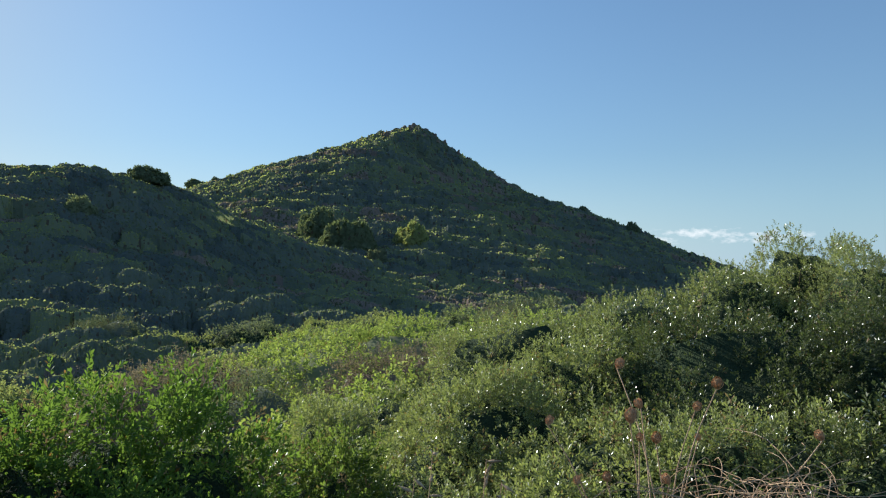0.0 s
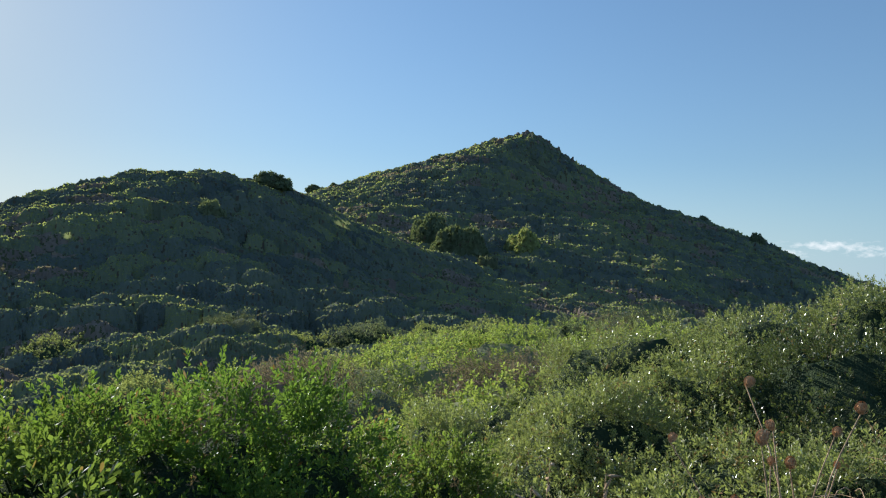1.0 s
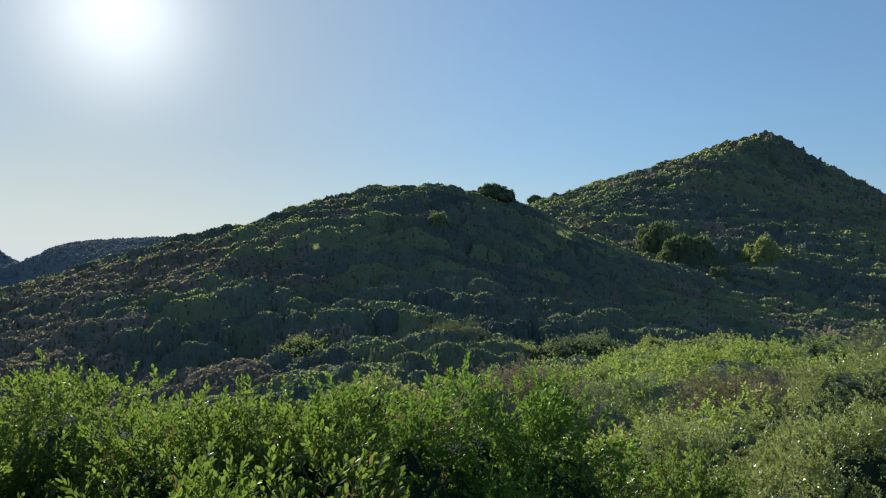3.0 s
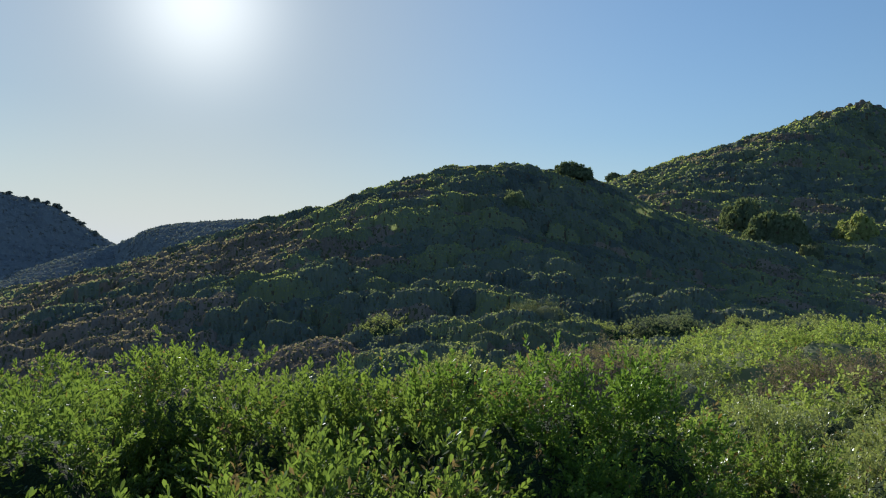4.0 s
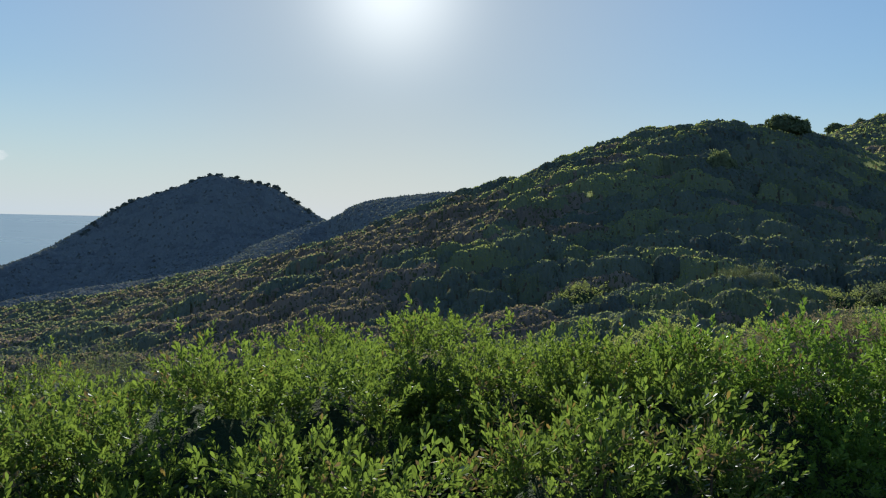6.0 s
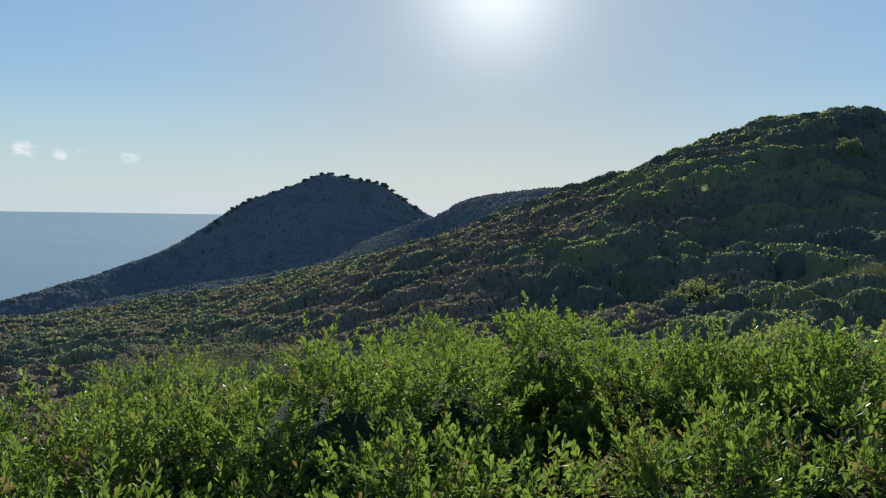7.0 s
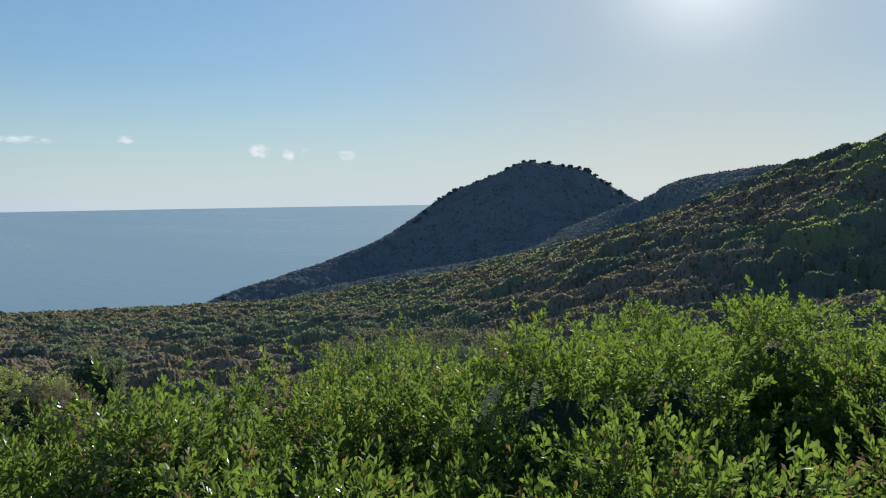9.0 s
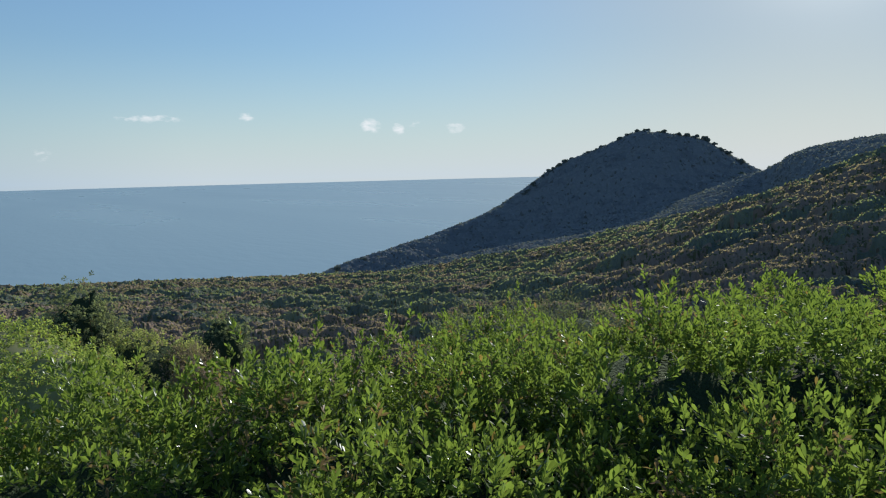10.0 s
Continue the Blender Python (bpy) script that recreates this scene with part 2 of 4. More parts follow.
def unit(v):
    return v / np.maximum(np.linalg.norm(v, axis=-1, keepdims=True), 1e-9)


def frames_along(u, rng):
    """Turning matrices whose z axis is u, spun at random."""
    a = unit(np.cross(u, unit(rng.normal(size=u.shape))))
    return np.stack([a, np.cross(u, a), u], axis=-1)


def sprig(rng, leaves, length, leaf, width, fine, open_=66):
    """A shoot along z with leaves in a spiral: verts and faces. fine: four-sided halves to the leaf, else three-sided."""
    V, F = [], []
    for i in range(leaves):
        t = (i + 0.5) / leaves
        turn, lean = i * 2.4 + rng.uniform(-0.4, 0.4), math.radians(open_ - 46 * t + rng.uniform(-14, 14))
        d = np.array([math.cos(turn) * math.sin(lean), math.sin(turn) * math.sin(lean), math.cos(lean)])
        s = unit(np.cross(d, [0, 0, 1.0]) + 0.35 * rng.normal(size=3))
        s = unit(s - d * (s @ d))
        n = np.cross(s, d)
        L, w = leaf * rng.uniform(0.7, 1.15), width * rng.uniform(0.8, 1.15)
        b = np.array([0, 0, length * t]) + d * 0.1 * leaf
        k = len(V)
        curl = n * L * rng.uniform(-0.06, 0.14)
        if fine:
            V += [b, b + d * L + curl * 1.6, b + d * L * 0.42 + s * w * 0.42 + curl, b + d * L * 0.78 + s * w * 0.46 + curl * 1.4,
                  b + d * L * 0.42 - s * w * 0.42 + curl, b + d * L * 0.78 - s * w * 0.46 + curl * 1.4]
            F += [(k, k + 2, k + 3, k + 1), (k, k + 1, k + 5, k + 4)]
        else:
            V += [b, b + d * L, b + d * L * 0.64 + s * w * 0.5 + curl, b + d * L * 0.64 - s * w * 0.5 + curl]
            F += [(k, k + 2, k + 1), (k, k + 1, k + 3)]
    return np.array(V), np.array(F)


def sprig_set(seed, n, *how):
    rng = np.random.default_rng(seed)
    return [sprig(rng, *how) for _ in range(n)]


def stamp(kinds, places, turns, scales, rng):
    """Joins copies of the kinds, one at each place."""
    V, F, base = [], [], 0
    pick = rng.integers(0, len(kinds), len(places))
    for k, (tv, tf) in enumerate(kinds):
        sel = pick == k
        if not sel.any():
            continue
        v = np.einsum("nij,mj->nmi", turns[sel], tv) * scales[sel][:, None, None] + places[sel][:, None, :]
        f = tf[None] + (np.arange(sel.sum()) * len(tv))[:, None, None] + base
        V.append(v.reshape(-1, 3))
        F.append(f.reshape(-1, tf.shape[1]))
        base += v.shape[0] * v.shape[1]
    return np.concatenate(V), np.concatenate(F)


def lobes(rng, n=13):
    return unit(rng.normal(size=(n, 3)) * (1, 1, 0.7) + (0, 0, 0.35)), rng.uniform(0.5, 1.0, n)


def swelling(u, lobe, depth=0.3):
    """How far a lumpy dome reaches along the directions u."""
    c, a = lobe
    near = np.exp(-((1 - u @ c.T) / 0.10)) * a
    return 1 - depth * 0.6 + depth * near.max(axis=1)


def dome_points(rng, n, lobe, depth=0.3, low=-0.15):
    u = unit(rng.normal(size=(int(n * 2.2) + 8, 3)))
    u = u[u[:, 2] > low][:n]
    return u, u * swelling(u, lobe, depth)[:, None]


def ball(level):
    bm = bmesh.new()
    bmesh.ops.create_icosphere(bm, subdivisions=level, radius=1.0)
    v = np.array([x.co[:] for x in bm.verts])
    f = np.array([[x.index for x in p.verts] for p in bm.faces])
    bm.free()
    return v, f


BALL2, BALL3 = ball(2), ball(3)


def tubes(paths, sides=4):
    """Tapered stems: each path is a list of (place, radius)."""
    V, F, base = [], [], 0
    for path in paths:
        pts = np.array([p for p, _ in path], dtype=float)
        way_ = unit(np.gradient(pts, axis=0))
        a = unit(np.cross(way_, [0.31, 0.87, 0.2]))
        b = np.cross(way_, a)
        for (p, r), x, y in zip(path, a, b):
            for s in range(sides):
                q = 2 * math.pi * s / sides
                V.append(np.array(p) + r * (math.cos(q) * x + math.sin(q) * y))
        for i in range(len(path) - 1):
            for s in range(sides):
                j = base + i * sides
                F.append((j + s, j + (s + 1) % sides, j + sides + (s + 1) % sides, j + sides + s))
        base += len(path) * sides
    return np.array(V), np.array(F)


# ---- the land ----
def crest(cover, *rows):
    """A crest line from rows of azimuth, elevation as seen from the path's start, distance; less the scrub that covers it."""
    return np.array([[d * math.sin(radians(a)), d * math.cos(radians(a)), 1.6 + d * math.tan(radians(e)) - cover] for a, e, d in rows])


PEAK = crest(1.0, (0, 3.2, 152), (5.3, 6.6, 150), (7.8, 7.25, 147), (11.3, 8.55, 144), (14.5, 9.4, 140), (18, 10.0, 136), (20.7, 11.4, 132), (22.5, 12.1, 130), (25.2, 10.1, 129), (27.5, 8.9, 127),
             (30.2, 6.9, 124), (34.2, 5.9, 120), (39.3, 4.2, 116), (44.3, 1.7, 112), (52, -0.5, 105), (66, -3.0, 95))
NOSE = crest(1.0, (22.3, 11.2, 130), (21.7, 9.5, 121), (21.0, 7.6, 112))
SHOULDER = crest(1.0, (20, -0.5, 52), (12, 2.9, 58), (8, 5.1, 61), (4.5, 6.6, 62), (0.9, 7.15, 62), (-2.3, 7.55, 62), (-6.3, 7.5, 62), (-8.9, 6.8, 62), (-12.6, 5.25, 62), (-16.6, 3.1, 63),
                 (-20.4, 1.75, 65), (-24.5, 0.5, 68), (-28, -1.8, 72), (-31.5, -3.3, 76), (-35, -4.8, 81), (-38, -6.2, 88), (-42, -6.9, 98), (-46, -6.7, 110), (-50, -6.4, 124), (-54, -6.9, 138), (-60, -8.0, 150), (-66, -9.6, 158))
SPUR = crest(1.3, (-54, -6.4, 186), (-50, -5.7, 190), (-46, -5.2, 196), (-42, -4.5, 204), (-38, -3.5, 214), (-35.5, -2.6, 224), (-33.6, -1.6, 236), (-32, -0.45, 246), (-30, 0.6, 245), (-28, 1.3, 235), (-25.9, 1.7, 225), (-22.9, 2.1, 215), (-19, 2.3, 205), (-8, 2.6, 190))
HEADLAND = crest(1.6, (-65.5, -7.6, 246), (-62.3, -6.4, 258), (-59.3, -5.6, 268), (-56.2, -4.7, 282), (-53.5, -3.7, 294), (-50.2, -2.4, 306), (-48.5, -1.15, 312), (-47.6, -0.1, 315),
                 (-45.9, 0.8, 318), (-42.9, 1.95, 322), (-40.5, 2.95, 325), (-38, 2.6, 325), (-35.8, 2.15, 322), (-34, 0.85, 318), (-32, -0.35, 312), (-27, -2.5, 300))
FOLD = crest(1.6, (-32.6, -0.5, 298), (-34.5, -0.95, 292), (-36.2, -1.35, 287), (-38, -1.9, 281), (-40.5, -2.9, 273))


def ridge_height(x, y, line, steep, gentle, reach, round_=6.0):
    """Height of a ridge over (x, y): its crest less a fall that eases off with the distance from it."""
    shape = x.shape
    x, y = x.ravel(), y.ravel()
    t = np.concatenate([np.linspace(i, i + 1, 6, endpoint=False) for i in range(len(line) - 1)] + [[len(line) - 1.0]])
    pts = np.stack([np.interp(t, np.arange(len(line)), line[:, k]) for k in range(3)], -1)
    near, total, weight = np.full(x.shape, 1e9), np.zeros(x.shape), np.zeros(x.shape)
    for p in pts:
        r2 = (x - p[0]) ** 2 + (y - p[1]) ** 2
        w = 1.0 / (r2 + 3.0) ** 3.5
        total, weight, near = total + w * p[2], weight + w, np.minimum(near, r2)
    s = np.sqrt(near + round_ ** 2) - round_
    return (total / weight - steep * reach * (1 - np.exp(-s / reach)) - gentle * s).reshape(shape)


def ground_height(x, y):
    x, y = np.asarray(x, dtype=float), np.asarray(y, dtype=float)
    d = np.hypot(x, y)
    base = -1.5 * (1 - np.exp(-d / 10)) - 0.004 * d + np.where(x < 0, 0.100, 0.02) * x - 0.06 * np.maximum(y, 0) - 0.3 * np.maximum(d - 165, 0)
    base = base + 1.1 * np.exp(-((x - 6.5) ** 2 + (y - 6.0) ** 2) / 34.0)
    stack = [base, ridge_height(x, y, PEAK, 0.05, 0.27, 40.0, 5.0), ridge_height(x, y, NOSE, 0.06, 0.38, 20.0, 4.0), ridge_height(x, y, SHOULDER, 0.02, 0.26, 30.0, 7.0),
             ridge_height(x, y, SPUR, 0.1, 0.24, 40.0), ridge_height(x, y, HEADLAND, 0.15, 0.36, 40.0), ridge_height(x, y, FOLD, 0.1, 0.42, 30.0)]
    k = 1.1
    z = np.logaddexp.reduce(np.stack(stack) / k) * k
    lump = 0.13 * np.sin(x * 0.31 + 1.3 * np.sin(y * 0.17)) * np.sin(y * 0.27 + np.sin(x * 0.21)) + 0.06 * np.sin(x * 0.9 + y * 0.4) * np.sin(y * 0.8)
    return z + lump * np.clip((d - 8) / 20, 0, 1)


def build_land():
    rings = np.concatenate([np.linspace(0.4, 12, 16), np.geomspace(12.5, 520, 110)])
    n = 320
    a = np.linspace(0, 2 * math.pi, n, endpoint=False)
    x, y = rings[:, None] * np.sin(a), rings[:, None] * np.cos(a)
    z = ground_height(x, y)
    V = np.concatenate([np.stack([x, y, z], -1).reshape(-1, 3), [[0, 0, float(ground_height(0.0, 0.0))]]])
    i, j = np.meshgrid(np.arange(len(rings) - 1), np.arange(n), indexing="ij")
    q = np.stack([i * n + j, (i + 1) * n + j, (i + 1) * n + (j + 1) % n, i * n + (j + 1) % n], -1).reshape(-1, 4)[:, ::-1]
    c = np.stack([np.full(n, len(V) - 1), (np.arange(n) + 1) % n, np.arange(n)], -1)
    ground = new("ground", mesh_of("ground", V, [q, c], SOIL, True))
    tagged(ground, "brown soil and leaf litter of the scrub-covered coastal hills", "ground", kind="structure")
    r = np.array([0.0, 60, 150, 260, 420, 800, 1600, 3000, 4900])
    m = 128
    a = np.linspace(0, 2 * math.pi, m, endpoint=False)
    V = np.stack([r[:, None] * np.sin(a), r[:, None] * np.cos(a), np.full((len(r), m), SEA)], -1).reshape(-1, 3)
    i, j = np.meshgrid(np.arange(1, len(r) - 1), np.arange(m), indexing="ij")
    q = np.stack([i * m + j, (i + 1) * m + j, (i + 1) * m + (j + 1) % m, i * m + (j + 1) % m], -1).reshape(-1, 4)[:, ::-1]
    sea = new("water", mesh_of("water", V, [q], WATER))
    tagged(sea, "calm blue-grey sea that reaches the horizon", "sea", kind="structure")


build_land()

# ---- shrubs ----
FINE = sprig_set(11, 8, 13, 0.050, 0.0200, 0.0078, True, 62)
LEAFY = sprig_set(15, 8, 13, 0.050, 0.0205, 0.0090, False, 62)
SMALL = sprig_set(12, 8, 10, 0.050, 0.0205, 0.0096, False, 66)
CLUMP = sprig_set(13, 6, 9, 0.055, 0.042, 0.026, False, 84)
TWIGGY = sprig_set(14, 8, 10, 0.11, 0.036, 0.012, False, 84)
# leaves, material, tufts on a square metre, shoots in a tuft, width of a tuft, metres from the outline to the added
# inner shell
KINDS = {
    "near_lentisk": (FINE, LENTISK, 92, 9, 0.036, 0.12), "lentisk": (LEAFY, LENTISK, 112, 9, 0.037, 0.12), "dark_lentisk": (LEAFY, LENTISK_SHADED, 145, 9, 0.036, 0.09), "phillyrea": (SMALL, OLIVE, 145, 8, 0.034, 0.085),
    "dark_phillyrea": (SMALL, OLIVE_SHADED, 118, 8, 0.036, 0.085), "far_phillyrea": (SMALL, OLIVE, 95, 8, 0.042, 0.09), "bright": (CLUMP, SCRUB_LIT, 29, 5, 0.07, 0.13), "scrub": (CLUMP, SCRUB, 24, 5, 0.07, 0.13),
    "dark_scrub": (CLUMP, SCRUB_DARK, 27, 5, 0.07, 0.13), "grey": (TWIGGY, GREY, 54, 6, 0.06, 0.13), "dry": (TWIGGY, DRY_TWIG, 58, 6, 0.06, 0.15),
}


class Dome:
    """A lumpy dome: a few large swellings, many small ones, its top at the height given."""
    def __init__(self, kind, x, y, rx, ry, rz, top, seed):
        rng = np.random.default_rng(seed)
        self.kind, self.c, self.r = kind, np.array([x, y, top - rz]), np.array([rx, ry, rz])
        self.big, self.small = lobes(rng, 8), lobes(rng, 70)
        self.size = 1.0
        u = BALL3[0]
        self.size = 1.05 / (u[:, 2] * self.reach(u)).max()
        self.skin = KINDS[kind][5] / (rx * ry * rz) ** (1 / 3)

    def reach(self, u):
        return self.size * (0.80 + 0.20 * np.exp(-(1 - u @ self.big[0].T) / 0.12).max(1) + 0.22 * self.clump(u))

    def clump(self, u):
        return (np.exp(-(1 - u @ self.small[0].T) / 0.017) * self.small[1]).max(1)

    def depth(self, p):
        q = (p - self.c) / self.r
        n = np.linalg.norm(q, axis=1)
        return n - self.reach(q / n[:, None])


def foot_of(dome):
    return float(ground_height(dome.c[0], dome.c[1]))


def shrub(dome, rng, others, label, group, name="shrub", thin=1.0):
    """One shrub: stems from the ground, leafy shoots over a lumpy dome, an added shell that stands in for inner shade.
    """
    kinds, mat, density, many, spread, inside = KINDS[dome.kind]
    area = 2 * math.pi * ((dome.r[0] * dome.r[1]) ** 0.5 * dome.r[2] * 0.6 + dome.r[0] * dome.r[1] * 0.5)
    u = unit(rng.normal(size=(int(area * density * 4.2), 3)))
    u = u[u[:, 2] > -0.25]
    lump = dome.clump(u)
    u = u[rng.random(len(u)) < 0.33 + 0.50 * np.minimum(lump / 0.5, 1) ** 1.3]
    p = u * (dome.reach(u) - dome.skin * np.minimum(0.12 + np.abs(rng.normal(size=len(u))) * 0.42, 1.0))[:, None] * dome.r + dome.c
    # few leaves on the side turned from the path and low down
    sight = unit(p - (0, 0, 1.6))
    hidden = (unit(u / dome.r) * sight).sum(1) > 0.25
    west = -np.degrees(np.arctan2(p[:, 0], p[:, 1]))
    low = np.degrees(np.arcsin(sight[:, 2])) < np.where(west < 0, -20, np.where(west < 38, -23.5, -28))
    some = rng.random(len(u)) < np.where(hidden | low, 0.05, 1.0)
    u, p = u[some], p[some]
    keep = p[:, 2] > ground_height(p[:, 0], p[:, 1]) + 0.05
    for o in others:
        if o is not dome and np.linalg.norm(o.c[:2] - dome.c[:2]) < 1.2 * (max(o.r[:2]) + max(dome.r[:2])):
            keep &= o.depth(p) > -o.skin
    u, p = u[keep], p[keep]
    if len(p) < 30:
        return None
    out = unit(unit(u / dome.r) * 0.75 + np.array([0, 0, 0.62]) + 0.25 * rng.normal(size=u.shape))
    aside = rng.normal(size=(len(p), many, 3))
    heads = (p[:, None] + aside * spread * np.array([1, 1, 1.2])).reshape(-1, 3)
    ways = unit(out[:, None] + 0.62 * aside).reshape(-1, 3)
    V, F = stamp(kinds, heads - dome.c, frames_along(ways, rng), rng.uniform(0.75, 1.25, len(heads)), rng)
    foot = float(ground_height(dome.c[0], dome.c[1]))
    thing = new(name)
    thing.location = (dome.c[0], dome.c[1], foot)
    tagged(thing, label, "shrub", group)
    shift = np.array([0, 0, dome.c[2] - foot])
    part("foliage", mesh_of("foliage", V + shift, [F], mat), thing, kind="stuff")
    # Closed shell added under the leaves; CORE paints the shade in the gaps.
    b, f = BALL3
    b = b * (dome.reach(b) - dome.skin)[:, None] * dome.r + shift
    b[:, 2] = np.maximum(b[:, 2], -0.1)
    part("inner_foliage", mesh_of("inner_foliage", b, [f], {"dry": DRY_IN, "grey": SCRUB_DARK_IN, "bright": SCRUB_IN}.get(dome.kind, CORE), True), thing, "closed shell added inside the shrub to block light and fill gaps")
    for i in rng.choice(len(u), min(6, len(u)), replace=False):
        tip = u[i] * dome.r * rng.uniform(0.85, 1.0) + shift
        root = np.array([rng.normal() * 0.06, rng.normal() * 0.06, -0.05])
        bend = (root + tip) / 2 + np.array([0, 0, -0.12]) * dome.r[2] + rng.normal(size=3) * 0.05
        bv, bf = tubes([[(root, 0.018), (bend, 0.010), (tip, 0.003)]], 5)
        part("branch", mesh_of("branch", bv, [bf], BARK, True), thing, "thin grey-brown branch")
    if "lentisk" in dome.kind or dome.kind.endswith("phillyrea"):
        for _ in range(2):
            c = u[rng.integers(len(u))]
            near = np.argsort(((u - c) ** 2).sum(1))[:16]
            V, F = stamp(TWIGGY, p[near] - dome.c + shift + np.array([0, 0, 0.02]), frames_along(unit(out[near] + 0.5 * rng.normal(size=(len(near), 3))), rng), rng.uniform(0.5, 0.8, len(near)), rng)
            part("withered_shoot", mesh_of("withered_shoot", V, [F], WITHERED), thing, "withered brown shoot", "stuff")
        top = np.argsort(-p[:, 2])[:200]
        for i in rng.choice(top, min(5, len(top)), replace=False):
            n, tall = 4, rng.uniform(0.05, 0.12)
            steps = p[i] - dome.c + shift + np.linspace(0, 1, n)[:, None] * np.array([rng.normal() * 0.03, rng.normal() * 0.03, tall])
            V, F = stamp(kinds, steps, frames_along(unit(np.array([[0, 0, 1.0]] * n) + 0.25 * rng.normal(size=(n, 3))), rng), np.linspace(1.05, 0.7, n), rng)
            part("shoot", mesh_of("shoot", V, [F], mat), thing, "upright leafy shoot", "stuff")
    return thing


def domes_at(rows):
    """Rows of kind, azimuth, distance, half width, half depth, height of the dome, elevation of the top."""
    made = []
    for kind, az, d, rx, ry, rz, el in rows:
        v = bearing(az, d)
        made.append(Dome(kind, v.x, v.y, rx, ry, rz, 1.6 + d * math.tan(radians(el)) - (0.065 if d < 3.7 else 0.03 if d < 10 else 0.08), len(made) + 10 * len(rows)))
    return made


FRONT = domes_at([
    ("dark_lentisk", -6.0, 2.4, 0.46, 0.52, 0.85, -8.7), ("dark_lentisk", 2.5, 2.45, 0.48, 0.55, 0.85, -8.8), ("lentisk", -13.5, 2.2, 0.48, 0.50, 0.7, -9.4), ("lentisk", -20, 2.45, 0.62, 0.6, 0.7, -9.6), ("lentisk", -30, 2.9, 0.70, 0.7, 0.75, -7.8),
    ("lentisk", -41, 2.4, 0.60, 0.6, 0.7, -9.6), ("lentisk", -52, 2.15, 0.60, 0.55, 0.7, -10.4), ("lentisk", -65, 2.15, 0.62, 0.55, 0.7, -13.0), ("lentisk", -78, 2.2, 0.60, 0.6, 0.7, -12.4),
    ("lentisk", -92, 2.3, 0.65, 0.6, 0.7, -13.0), ("near_lentisk", -16, 1.65, 0.34, 0.36, 0.7, -13.5), ("near_lentisk", -24, 1.5, 0.50, 0.42, 0.65, -15.2), ("near_lentisk", -46, 1.45, 0.52, 0.42, 0.65, -17.2), ("near_lentisk", -72, 1.5, 0.52, 0.42, 0.65, -18),
    ("near_lentisk", -97, 1.5, 0.55, 0.45, 0.65, -21), ("dark_lentisk", -1, 1.65, 0.50, 0.42, 0.5, -25), ("lentisk", 14, 3.1, 0.45, 0.45, 0.55, -11.6), ("lentisk", 17, 2.2, 0.42, 0.4, 0.45, -20),
    ("lentisk", -38, 3.6, 0.7, 0.6, 0.75, -9.3), ("lentisk", -58, 3.3, 0.7, 0.6, 0.75, -12.0),
])
RIGHT = domes_at([
    ("phillyrea", 21, 3.4, 0.62, 0.6, 0.75, -12), ("phillyrea", 30, 2.8, 0.55, 0.5, 0.65, -14.5), ("phillyrea", 28, 4.2, 0.75, 0.7, 0.8, -7.4), ("phillyrea", 18, 4.9, 0.75, 0.7, 0.8, -8.8),
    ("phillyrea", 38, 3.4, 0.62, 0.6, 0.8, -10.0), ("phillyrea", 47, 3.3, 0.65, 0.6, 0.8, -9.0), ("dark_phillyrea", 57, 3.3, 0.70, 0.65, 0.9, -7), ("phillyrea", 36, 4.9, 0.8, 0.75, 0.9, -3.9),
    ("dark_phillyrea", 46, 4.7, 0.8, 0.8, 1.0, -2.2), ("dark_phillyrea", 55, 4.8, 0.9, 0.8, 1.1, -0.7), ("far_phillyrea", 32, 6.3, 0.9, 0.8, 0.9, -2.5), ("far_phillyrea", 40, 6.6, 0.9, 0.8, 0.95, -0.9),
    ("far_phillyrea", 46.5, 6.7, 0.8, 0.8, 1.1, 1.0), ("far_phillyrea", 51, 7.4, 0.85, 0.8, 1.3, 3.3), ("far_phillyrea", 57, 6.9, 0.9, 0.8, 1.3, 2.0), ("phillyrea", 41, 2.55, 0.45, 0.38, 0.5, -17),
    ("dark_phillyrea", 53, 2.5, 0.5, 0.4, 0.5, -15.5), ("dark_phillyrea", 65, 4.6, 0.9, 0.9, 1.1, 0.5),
])
